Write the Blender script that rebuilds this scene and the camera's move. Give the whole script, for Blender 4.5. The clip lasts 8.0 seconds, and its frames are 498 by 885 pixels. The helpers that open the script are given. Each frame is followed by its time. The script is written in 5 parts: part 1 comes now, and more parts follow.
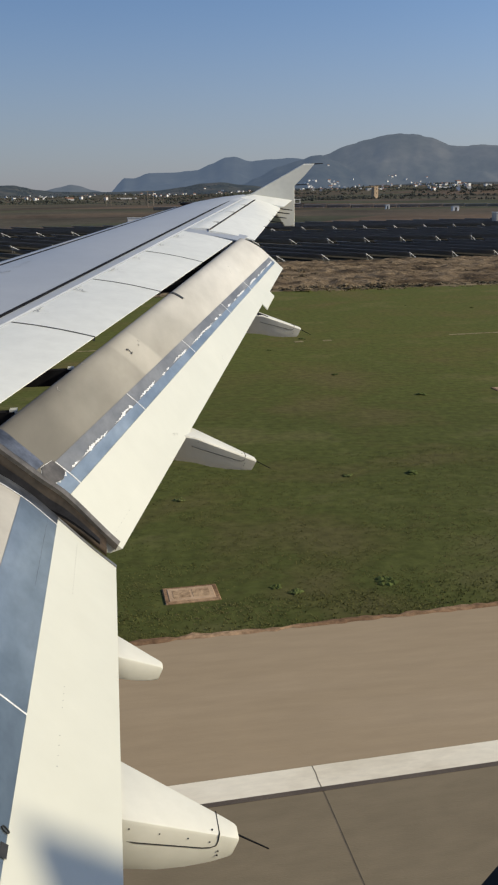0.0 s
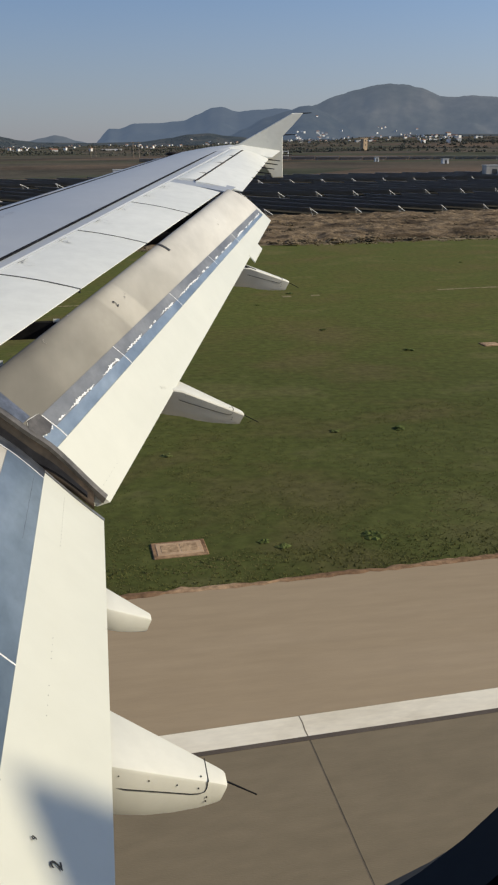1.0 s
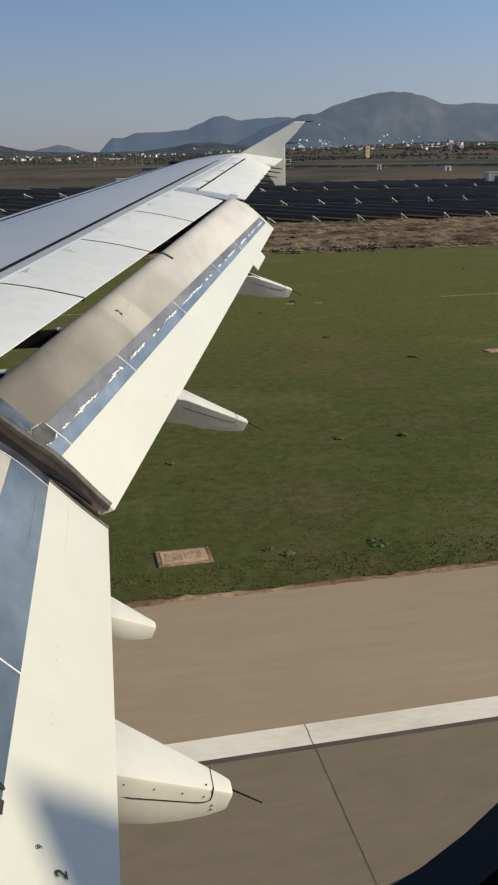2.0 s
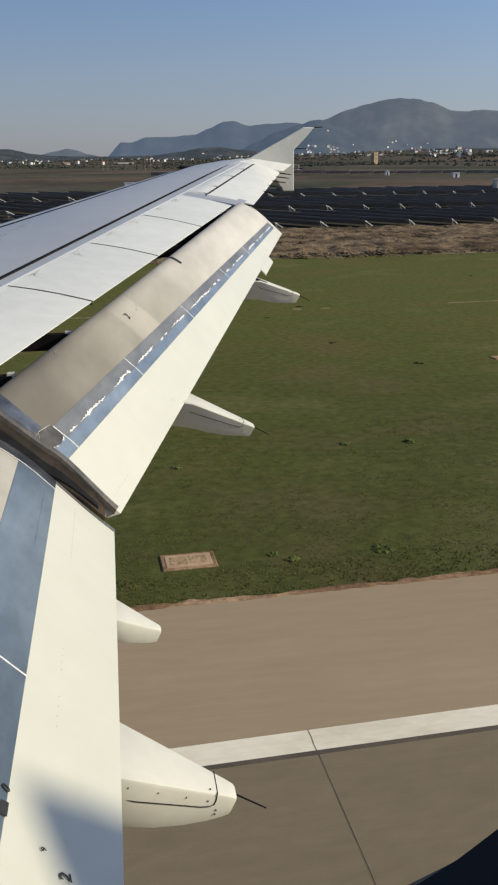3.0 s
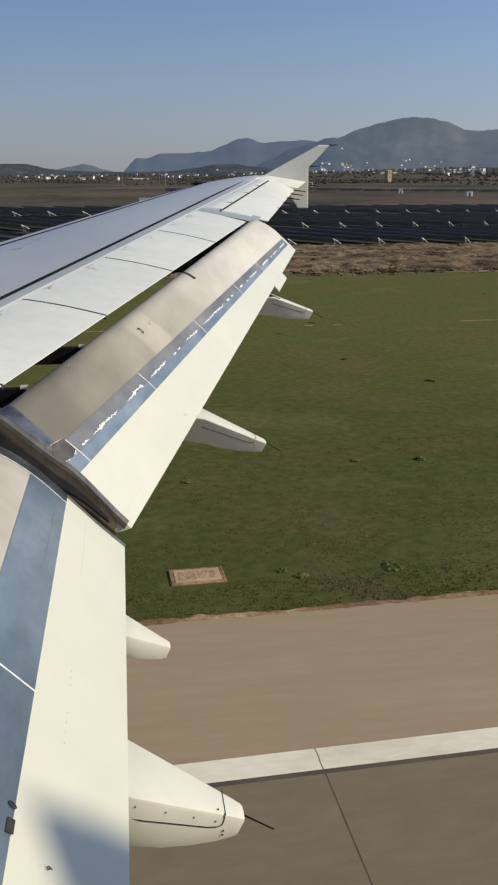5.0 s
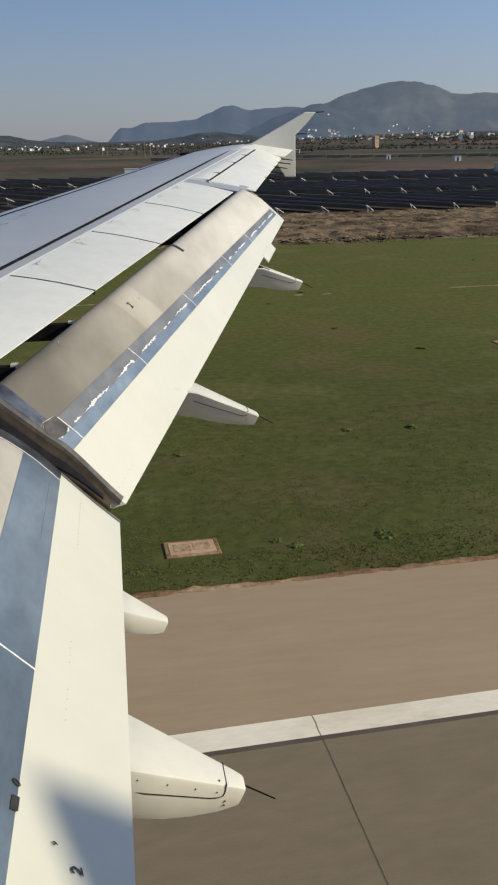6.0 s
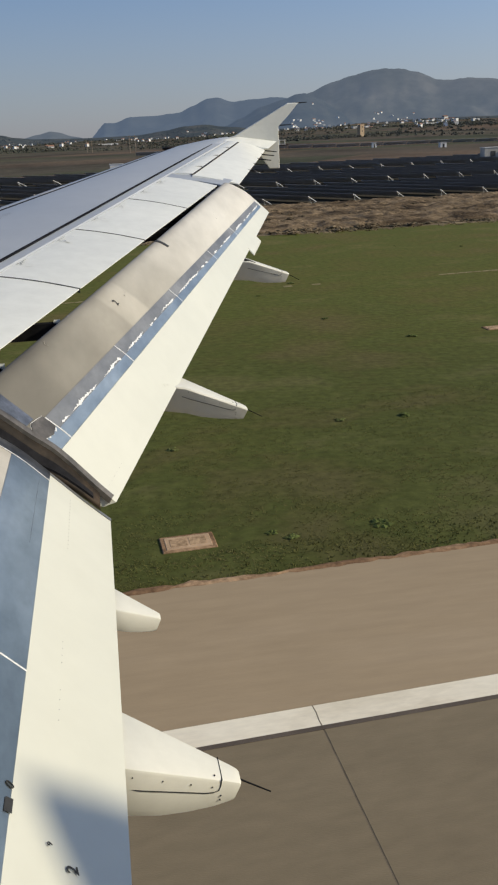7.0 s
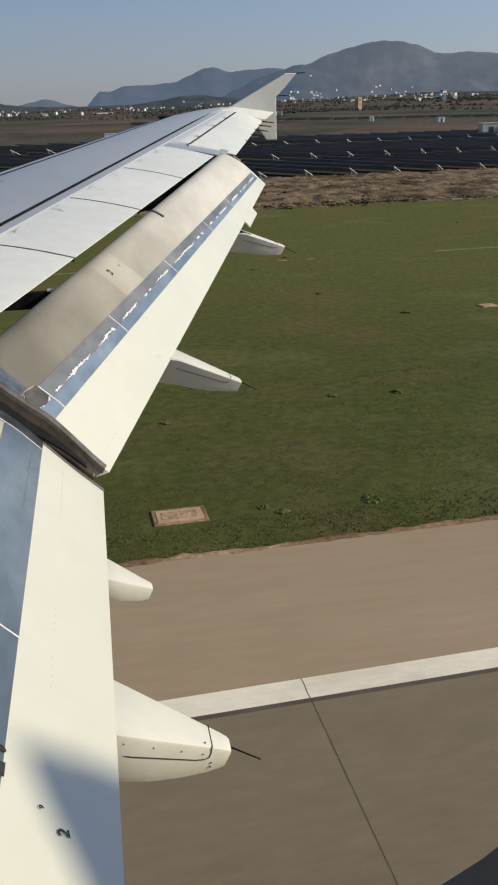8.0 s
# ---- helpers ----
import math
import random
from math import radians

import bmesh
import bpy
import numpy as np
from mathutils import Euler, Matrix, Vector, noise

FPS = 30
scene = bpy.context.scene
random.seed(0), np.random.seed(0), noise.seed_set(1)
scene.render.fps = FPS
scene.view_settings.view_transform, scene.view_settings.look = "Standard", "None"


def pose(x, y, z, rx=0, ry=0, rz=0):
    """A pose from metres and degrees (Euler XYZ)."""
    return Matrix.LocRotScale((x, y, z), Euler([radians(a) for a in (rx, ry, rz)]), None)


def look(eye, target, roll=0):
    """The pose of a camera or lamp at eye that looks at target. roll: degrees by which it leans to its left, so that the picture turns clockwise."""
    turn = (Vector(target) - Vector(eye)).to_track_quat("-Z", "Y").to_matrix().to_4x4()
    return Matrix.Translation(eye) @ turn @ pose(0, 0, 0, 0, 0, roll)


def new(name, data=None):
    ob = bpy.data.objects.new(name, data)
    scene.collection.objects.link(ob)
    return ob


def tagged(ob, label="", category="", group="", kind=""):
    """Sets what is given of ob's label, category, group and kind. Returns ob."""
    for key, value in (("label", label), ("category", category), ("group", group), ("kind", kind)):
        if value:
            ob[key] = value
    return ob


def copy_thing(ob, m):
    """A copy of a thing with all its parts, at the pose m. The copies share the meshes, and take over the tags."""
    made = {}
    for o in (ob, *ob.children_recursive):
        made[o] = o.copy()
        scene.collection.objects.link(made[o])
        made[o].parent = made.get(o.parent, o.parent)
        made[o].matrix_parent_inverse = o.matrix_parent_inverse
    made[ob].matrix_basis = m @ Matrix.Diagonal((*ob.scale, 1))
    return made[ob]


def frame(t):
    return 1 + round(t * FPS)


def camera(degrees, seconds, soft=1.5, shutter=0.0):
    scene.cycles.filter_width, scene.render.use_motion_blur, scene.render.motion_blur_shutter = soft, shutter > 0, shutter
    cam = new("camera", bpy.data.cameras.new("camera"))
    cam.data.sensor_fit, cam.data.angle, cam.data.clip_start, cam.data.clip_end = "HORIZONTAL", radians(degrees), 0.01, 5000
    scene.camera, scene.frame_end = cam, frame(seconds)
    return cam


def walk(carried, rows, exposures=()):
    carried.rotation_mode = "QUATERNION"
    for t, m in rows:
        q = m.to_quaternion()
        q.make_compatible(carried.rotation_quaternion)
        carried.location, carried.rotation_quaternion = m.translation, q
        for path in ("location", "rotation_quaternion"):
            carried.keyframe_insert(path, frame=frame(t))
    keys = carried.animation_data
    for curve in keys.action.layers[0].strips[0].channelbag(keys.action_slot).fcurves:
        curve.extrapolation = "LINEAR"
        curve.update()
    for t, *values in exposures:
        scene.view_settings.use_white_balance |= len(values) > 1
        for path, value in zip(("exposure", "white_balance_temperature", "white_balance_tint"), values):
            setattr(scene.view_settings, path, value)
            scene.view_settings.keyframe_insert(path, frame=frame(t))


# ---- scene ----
cam = camera(31.9, 8.0, soft=2.2)
H = 13.9                      # height of the cabin window over the runway
TURN = radians(2.5)           # the runway's direction against the aircraft's

ROWS = (
    (0.0, 74.584, 0.832, -8.889, 0.009, -0.007, 0.023),
    (0.5, 73.124, 0.724, -9.556, 0.002, 0.010, 0.002),
    (1.0, 71.673, 0.626, -9.676, 0.010, 0.010, 0.001),
    (1.5, 71.982, 0.995, -9.573, 0.012, 0.009, 0.001),
    (3.0, 72.492, 0.550, -8.991, 0.003, 0.004, 0.002),
    (3.5, 73.566, 0.459, -8.430, 0.003, 0.007, 0.003),
    (4.0, 74.399, 0.454, -7.882, 0.000, -0.011, 0.023),
    (4.5, 74.327, -0.049, -8.006, -0.002, 0.007, 0.000),
    (6.0, 71.590, 0.941, -8.973, -0.011, 0.027, 0.017),
    (6.5, 71.501, 2.304, -9.359, 0.010, 0.023, 0.024),
    (7.0, 71.076, 2.413, -9.885, 0.022, 0.021, 0.027),
    (7.5, 70.486, 1.945, -10.197, 0.017, 0.019, 0.019),
    (8.0, 69.407, 1.499, -10.099, 0.013, 0.022, 0.011),
)
walk(cam, [(t, pose(x, y, H + z, rx, ry, rz)) for t, rx, ry, rz, x, y, z in ROWS], [(0.0, 0.12, 6900, 9), (8.0, 0.12, 6900, 9)])

# ---- sky and sun: low sun from behind the tail ----
SUN_AZ, SUN_EL = radians(-12.5), radians(27.0)      # from +x towards -y
world = bpy.data.worlds.new("sky")
scene.world = world
world.use_nodes = True
wn = world.node_tree.nodes
sky = wn.new("ShaderNodeTexSky")
sky.sky_type, sky.sun_disc = "NISHITA", False
sky.sun_elevation, sky.sun_rotation = SUN_EL, radians(90.0) - SUN_AZ
sky.air_density, sky.dust_density, sky.ozone_density = 1.0, 0.95, 6.0
tint = wn.new("ShaderNodeMix")
tint.data_type, tint.blend_type = "RGBA", "MULTIPLY"
tint.inputs[0].default_value, tint.inputs[7].default_value = 1.0, (0.87, 0.955, 1.055, 1)
world.node_tree.links.new(sky.outputs[0], tint.inputs[6])
haze = wn.new("ShaderNodeMix")              # thin milky haze, thicker towards the horizon
haze.data_type = "RGBA"
haze.inputs[7].default_value = (3.15, 3.05, 3.65, 1)
coord, axes, thick = wn.new("ShaderNodeTexCoord"), wn.new("ShaderNodeSeparateXYZ"), wn.new("ShaderNodeMapRange")
thick.interpolation_type = "SMOOTHSTEP"
thick.inputs[1].default_value, thick.inputs[2].default_value = -0.02, 0.24
thick.inputs[3].default_value, thick.inputs[4].default_value = 0.62, 0.10
world.node_tree.links.new(coord.outputs["Generated"], axes.inputs[0])
world.node_tree.links.new(axes.outputs[2], thick.inputs[0])
world.node_tree.links.new(thick.outputs[0], haze.inputs[0])
world.node_tree.links.new(tint.outputs[2], haze.inputs[6])
world.node_tree.links.new(haze.outputs[2], wn["Background"].inputs[0])
aureole = wn.new("ShaderNodeMapRange")      # the air is brighter towards the sun
aureole.inputs[1].default_value, aureole.inputs[2].default_value = -0.2, 0.5
aureole.inputs[3].default_value, aureole.inputs[4].default_value = 0.094, 0.119
world.node_tree.links.new(axes.outputs[0], aureole.inputs[0])
world.node_tree.links.new(aureole.outputs[0], wn["Background"].inputs[1])
sun_data = bpy.data.lights.new("sun", "SUN")
sun_data.energy, sun_data.angle, sun_data.color = 3.6, radians(0.53), (1.0, 0.91, 0.71)
sun = new("sun", sun_data)
TO_SUN = Vector((math.cos(SUN_EL) * math.cos(SUN_AZ), math.cos(SUN_EL) * math.sin(SUN_AZ), math.sin(SUN_EL)))
sun.matrix_world = look(TO_SUN * 60 + Vector((0, 0, H)), (0, 0, H))


# ---- materials ----
def shade(name, colours, scale=1.0, rough=0.6, metal=0.0, bump=0.0, bump_scale=40.0, stretch=(1, 1, 1), detail=6.0,
          fine=0.25, fine_scale=30.0, low=0.35, high=0.65, rough_var=0.0, haze_glow=None, island=0.0, random_obj=0.0, spec=0.5, bump_dist=0.02):
    """A two-scale procedural surface: broad patches through a colour ramp, fine grain over it, bump from the grain."""
    m = bpy.data.materials.new(name)
    m.use_nodes = True
    n, l = m.node_tree.nodes, m.node_tree.links
    b = n["Principled BSDF"]
    b.inputs["Metallic"].default_value = metal
    b.inputs["Specular IOR Level"].default_value = spec
    tc, mp = n.new("ShaderNodeTexCoord"), n.new("ShaderNodeMapping")
    mp.inputs["Scale"].default_value = stretch
    l.new(tc.outputs["Object"], mp.inputs[0])
    broad, grain = n.new("ShaderNodeTexNoise"), n.new("ShaderNodeTexNoise")
    for tex, s in ((broad, scale), (grain, fine_scale)):
        tex.inputs["Scale"].default_value, tex.inputs["Detail"].default_value = s, detail
        tex.inputs["Roughness"].default_value = 0.6
        l.new(mp.outputs[0], tex.inputs["Vector"])
    ramp = n.new("ShaderNodeValToRGB")
    el = ramp.color_ramp.elements
    while len(el) < len(colours):
        el.new(0.5)
    for k, c in enumerate(colours):
        el[k].position = low + (high - low) * k / max(1, len(colours) - 1)
        el[k].color = (*c, 1)
    l.new(broad.outputs[0], ramp.inputs[0])
    mul = n.new("ShaderNodeMix")
    mul.data_type, mul.blend_type = "RGBA", "MULTIPLY"
    mul.inputs[0].default_value = 1.0
    fr = n.new("ShaderNodeMapRange")
    fr.inputs[1].default_value, fr.inputs[2].default_value = 0.3, 0.7
    fr.inputs[3].default_value, fr.inputs[4].default_value = 1.0 - fine, 1.0 + fine
    l.new(grain.outputs[0], fr.inputs[0])
    l.new(ramp.outputs[0], mul.inputs[6])
    l.new(fr.outputs[0], mul.inputs[7])
    out = mul.outputs[2]
    for amount, node, sock in ((island, "ShaderNodeNewGeometry", "Random Per Island"), (random_obj, "ShaderNodeObjectInfo", "Random")):
        if amount:
            src, r2, m2 = n.new(node), n.new("ShaderNodeMapRange"), n.new("ShaderNodeMix")
            r2.inputs[3].default_value, r2.inputs[4].default_value = 1.0 - amount, 1.0 + amount
            m2.data_type, m2.blend_type = "RGBA", "MULTIPLY"
            m2.inputs[0].default_value = 1.0
            l.new(src.outputs[sock], r2.inputs[0])
            l.new(out, m2.inputs[6])
            l.new(r2.outputs[0], m2.inputs[7])
            out = m2.outputs[2]
    l.new(out, b.inputs["Base Color"])
    b.inputs["Roughness"].default_value = rough
    if rough_var:
        rr = n.new("ShaderNodeMapRange")
        rr.inputs[1].default_value, rr.inputs[2].default_value = 0.3, 0.7
        rr.inputs[3].default_value, rr.inputs[4].default_value = max(0.02, rough - rough_var), rough + rough_var
        l.new(broad.outputs[0], rr.inputs[0])
        l.new(rr.outputs[0], b.inputs["Roughness"])
    if bump:
        bt, bn = n.new("ShaderNodeTexNoise"), n.new("ShaderNodeBump")
        bt.inputs["Scale"].default_value, bt.inputs["Detail"].default_value = bump_scale, 5.0
        l.new(mp.outputs[0], bt.inputs["Vector"])
        l.new(bt.outputs[0], bn.inputs["Height"])
        bn.inputs["Strength"].default_value, bn.inputs["Distance"].default_value = bump, bump_dist
        l.new(bn.outputs[0], b.inputs["Normal"])
    # emission, used as painted-in haze on far slopes
    if haze_glow:
        b.inputs["Emission Color"].default_value = (*haze_glow[:3], 1)
        b.inputs["Emission Strength"].default_value = haze_glow[3]
    return m


def soot_and_edge_shade(m):
    """Soot on the outboard flap's nose, thick at the inner end, drawn out in chordwise streaks, wiped off round the
    stencils; the leading edge is darkened for soot and the spoilers' shade.
    """
    n, l = m.node_tree.nodes, m.node_tree.links
    b = n["Principled BSDF"]
    old = b.inputs["Base Color"].links[0].from_socket

    def calc(kind, a, c, d=None):
        q = n.new("ShaderNodeMath")
        q.operation = kind
        for k, v in enumerate((a, c, d)):
            if v is None:
                continue
            if isinstance(v, (int, float)):
                q.inputs[k].default_value = v
            else:
                l.new(v, q.inputs[k])
        return q.outputs[0]

    def ramp(v, a, c, lo, hi):
        q = n.new("ShaderNodeMapRange")
        q.interpolation_type = "SMOOTHSTEP"
        for k, w in enumerate((a, c, lo, hi)):
            q.inputs[k + 1].default_value = w
        l.new(v, q.inputs[0])
        return q.outputs[0]

    def cloud(scale, stretch):
        q, mp = n.new("ShaderNodeTexNoise"), n.new("ShaderNodeMapping")
        mp.inputs["Scale"].default_value = stretch
        q.inputs["Scale"].default_value, q.inputs["Detail"].default_value = scale, 5.0
        l.new(tc.outputs["Object"], mp.inputs[0])
        l.new(mp.outputs[0], q.inputs["Vector"])
        return q.outputs[0]

    tc, sep = n.new("ShaderNodeTexCoord"), n.new("ShaderNodeSeparateXYZ")
    l.new(tc.outputs["Object"], sep.inputs[0])
    x, y = sep.outputs[0], sep.outputs[1]
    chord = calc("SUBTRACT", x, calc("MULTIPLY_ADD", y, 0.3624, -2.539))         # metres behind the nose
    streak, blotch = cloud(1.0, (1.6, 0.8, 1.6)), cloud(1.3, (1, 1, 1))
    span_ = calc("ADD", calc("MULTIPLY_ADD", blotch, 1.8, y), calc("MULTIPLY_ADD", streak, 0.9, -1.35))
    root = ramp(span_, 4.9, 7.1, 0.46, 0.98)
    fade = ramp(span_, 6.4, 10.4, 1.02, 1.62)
    # leading edge darkened in the colour: soot plus the spoilers' shade
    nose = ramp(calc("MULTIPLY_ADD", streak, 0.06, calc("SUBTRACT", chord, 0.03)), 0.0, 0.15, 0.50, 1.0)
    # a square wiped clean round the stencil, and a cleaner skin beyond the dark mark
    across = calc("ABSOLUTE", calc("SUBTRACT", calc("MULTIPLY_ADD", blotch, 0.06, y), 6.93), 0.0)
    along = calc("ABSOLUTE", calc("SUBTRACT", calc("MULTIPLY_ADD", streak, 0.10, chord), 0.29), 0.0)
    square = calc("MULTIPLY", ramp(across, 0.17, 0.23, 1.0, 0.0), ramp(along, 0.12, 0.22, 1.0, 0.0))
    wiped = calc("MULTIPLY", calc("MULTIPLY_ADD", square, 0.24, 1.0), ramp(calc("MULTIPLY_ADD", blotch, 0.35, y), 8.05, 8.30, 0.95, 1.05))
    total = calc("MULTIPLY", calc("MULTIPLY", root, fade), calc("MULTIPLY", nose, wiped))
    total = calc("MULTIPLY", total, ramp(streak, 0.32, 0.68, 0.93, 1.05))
    mul = n.new("ShaderNodeMix")
    mul.data_type, mul.blend_type = "RGBA", "MULTIPLY"
    mul.inputs[0].default_value = 1.0
    l.new(old, mul.inputs[6])
    shade_ = n.new("ShaderNodeCombineColor")
    l.new(total, shade_.inputs[0])
    l.new(calc("MULTIPLY", total, ramp(span_, 5.5, 9.5, 0.99, 1.025)), shade_.inputs[1])
    l.new(calc("MULTIPLY", total, ramp(span_, 5.5, 9.5, 0.99, 1.11)), shade_.inputs[2])
    l.new(shade_.outputs[0], mul.inputs[7])
    l.new(mul.outputs[2], b.inputs["Base Color"])
    return m


FLAP = shade("cream flap paint", [(0.612, 0.615, 0.547), (0.652, 0.655, 0.586)], 0.8, 0.38, fine=0.02, fine_scale=6, rough_var=0.05)
SOILED_SHADED = soot_and_edge_shade(shade("soiled and shade-toned flap nose", [(0.340, 0.317, 0.266), (0.380, 0.356, 0.300), (0.412, 0.390, 0.332)], 0.7, 0.58, spec=0.25, fine=0.06, fine_scale=5, low=0.30, high=0.70, stretch=(1.6, 0.6, 1.0)))
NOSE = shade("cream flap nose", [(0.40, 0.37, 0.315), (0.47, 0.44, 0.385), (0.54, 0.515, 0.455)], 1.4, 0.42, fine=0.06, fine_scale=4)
SKIN = shade("grey wing paint", [(0.405, 0.425, 0.45), (0.465, 0.485, 0.51)], 0.6, 0.34, fine=0.03, fine_scale=5, rough_var=0.04)
WHITE = shade("spoiler paint", [(0.80, 0.805, 0.75), (0.85, 0.855, 0.80)], 0.7, 0.40, fine=0.05, fine_scale=7, rough_var=0.06)
FAIR = shade("fairing paint", [(0.660, 0.652, 0.588), (0.715, 0.707, 0.643)], 2.0, 0.52, fine=0.03, fine_scale=14)
# the strip's two facets: grey and bluish colours stand for what each reflects
METAL = shade("bare metal strip", [(0.20, 0.205, 0.21), (0.25, 0.255, 0.26), (0.31, 0.315, 0.32)], 2.2, 0.50, 0.6, bump=0.03, bump_scale=9, fine=0.10, fine_scale=20, rough_var=0.07, stretch=(1, 0.6, 1))
POLISHED = shade("polished metal strip", [(0.27, 0.315, 0.335), (0.39, 0.45, 0.475), (0.49, 0.55, 0.575)], 1.6, 0.40, 0.85, bump=0.03, bump_scale=7, fine=0.08, fine_scale=16, rough_var=0.06, stretch=(1, 0.5, 1))

CAP = shade("dull blue metal cap", [(0.085, 0.09, 0.10), (0.16, 0.168, 0.18), (0.26, 0.27, 0.285)], 4.0, 0.36, 0.75, fine=0.2, fine_scale=30)
PLATE = shade("dull brown metal plate", [(0.07, 0.064, 0.06), (0.12, 0.11, 0.10), (0.17, 0.155, 0.14)], 5.0, 0.48, 0.35, fine=0.2, fine_scale=30)
CHIP = shade("peeled sealant", [(0.75, 0.75, 0.74), (0.85, 0.85, 0.84)], 20, 0.35)
SMUDGE = shade("grey hinge mark", [(0.30, 0.30, 0.30), (0.42, 0.42, 0.41)], 5.0, 0.5)
STREAK = shade("faint grey streak", [(0.66, 0.66, 0.62), (0.74, 0.74, 0.70)], 4.0, 0.5)
SMEAR = shade("brown smear", [(0.36, 0.325, 0.27), (0.44, 0.40, 0.34)], 6.0, 0.5)
SKINMARK = shade("grey skin stain", [(0.22, 0.225, 0.235), (0.30, 0.305, 0.32)], 4.0, 0.45)
SLIT = shade("slit shade colour", [(0.055, 0.055, 0.055), (0.085, 0.085, 0.08)], 4.0, 0.7)
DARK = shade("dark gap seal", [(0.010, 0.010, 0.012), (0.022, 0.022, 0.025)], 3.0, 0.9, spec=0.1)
SEAL = shade("worn seal", [(0.010, 0.008, 0.007), (0.028, 0.021, 0.016), (0.085, 0.060, 0.042)], 3.0, 0.65, spec=0.15, fine=0.2, fine_scale=30)
INK = shade("black stencil", [(0.02, 0.02, 0.02), (0.035, 0.035, 0.035)], 5.0, 0.6)
LINING = shade("cabin lining", [(0.03, 0.03, 0.032), (0.045, 0.045, 0.048)], 4.0, 0.7)
HULL = shade("fuselage paint", [(0.72, 0.72, 0.72), (0.78, 0.78, 0.78)], 0.4, 0.35)
def meadow():
    """Grass that is worn, brown and dark beside the pavement and greener further out, in bands along the mown strips."""
    near = ((0.098, 0.090, 0.035), (0.086, 0.085, 0.028), (0.073, 0.083, 0.023), (0.086, 0.094, 0.028), (0.104, 0.103, 0.038))
    m = shade("airfield grass", near, 0.11, 0.9, bump=0.40, bump_scale=2.2, stretch=(0.85, 1.0, 1), fine=0.26, fine_scale=1.9, low=0.39, high=0.61, spec=0.08, bump_dist=0.09, detail=9.0)
    n, l = m.node_tree.nodes, m.node_tree.links
    ramp = [k for k in n if k.type == "VALTORGB"][0]
    mul = ramp.outputs[0].links[0].to_node
    far = n.new("ShaderNodeValToRGB")
    for k, c in enumerate(((0.134, 0.112, 0.038), (0.115, 0.112, 0.029), (0.100, 0.111, 0.025), (0.142, 0.130, 0.041))):
        if k > 1:
            far.color_ramp.elements.new(0.5)
    for k, c in enumerate(((0.134, 0.112, 0.038), (0.115, 0.112, 0.029), (0.100, 0.111, 0.025), (0.142, 0.130, 0.041))):
        far.color_ramp.elements[k].position, far.color_ramp.elements[k].color = 0.33 + 0.11 * k, (*c, 1)
    l.new(ramp.inputs[0].links[0].from_socket, far.inputs[0])
    tc, sep, nz, add, grade, mix = (n.new(k) for k in ("ShaderNodeTexCoord", "ShaderNodeSeparateXYZ", "ShaderNodeTexNoise", "ShaderNodeMath", "ShaderNodeMapRange", "ShaderNodeMix"))
    nz.inputs["Scale"].default_value, nz.inputs["Detail"].default_value = 0.035, 5.0
    l.new(tc.outputs["Object"], nz.inputs["Vector"])
    l.new(tc.outputs["Object"], sep.inputs[0])
    add.operation = "MULTIPLY_ADD"
    add.inputs[1].default_value = 70.0
    l.new(nz.outputs[0], add.inputs[0])
    l.new(sep.outputs[1], add.inputs[2])
    grade.interpolation_type = "SMOOTHSTEP"
    grade.inputs[1].default_value, grade.inputs[2].default_value = 58.0, 125.0
    l.new(add.outputs[0], grade.inputs[0])
    mix.data_type = "RGBA"
    l.new(grade.outputs[0], mix.inputs[0])
    l.new(ramp.outputs[0], mix.inputs[6])
    l.new(far.outputs[0], mix.inputs[7])
    l.new(mix.outputs[2], mul.inputs[6])
    return m


GRASS = meadow()
DRY = shade("dry tall grass", [(0.10, 0.076, 0.046), (0.165, 0.124, 0.074), (0.25, 0.188, 0.112), (0.155, 0.117, 0.070)], 0.07, 0.95, bump=0.6, bump_scale=1.2, stretch=(0.4, 1.3, 1), fine=0.40, fine_scale=0.5, spec=0.1, bump_dist=0.25)
MATTED = shade("matted dry grass", [(0.058, 0.041, 0.026), (0.118, 0.084, 0.051), (0.178, 0.128, 0.079), (0.255, 0.186, 0.115), (0.145, 0.104, 0.064)], 0.14, 0.95, bump=0.8, bump_scale=2.4, stretch=(0.7, 0.8, 1), fine=0.5, fine_scale=1.3, spec=0.05, bump_dist=0.3, low=0.36, high=0.64, detail=8.0)
# ground among the solar rows, darkened so no sunlit stripes show between them
FARM = shade("dark ground of the solar farm", [(0.045, 0.040, 0.030), (0.070, 0.062, 0.044)], 0.1, 0.95, fine=0.3, fine_scale=1.0, spec=0.05)
DEAD = shade("dead pale grass", [(0.20, 0.17, 0.085), (0.32, 0.27, 0.15)], 0.8, 0.95, fine=0.3, fine_scale=4, spec=0.05)
SOIL = shade("sandy soil", [(0.15, 0.085, 0.047), (0.27, 0.165, 0.094), (0.42, 0.28, 0.17)], 0.22, 0.95, bump=0.6, bump_scale=9, fine=0.4, fine_scale=5, spec=0.1)
SHOULDER = shade("shoulder asphalt", [(0.35, 0.262, 0.165), (0.375, 0.284, 0.182), (0.40, 0.306, 0.202)], 0.10, 0.85, bump=0.3, bump_scale=30, stretch=(0.25, 1.4, 1), fine=0.06, fine_scale=2.2, spec=0.2)
TARMAC = shade("runway concrete", [(0.190, 0.150, 0.096), (0.210, 0.167, 0.107), (0.232, 0.184, 0.119)], 0.16, 0.8, bump=0.3, bump_scale=30, stretch=(0.4, 1.3, 1), fine=0.08, fine_scale=2.5, random_obj=0.035, spec=0.25)
JOINT = shade("joint filler", [(0.115, 0.090, 0.060), (0.165, 0.130, 0.088)], 1.6, 0.9)
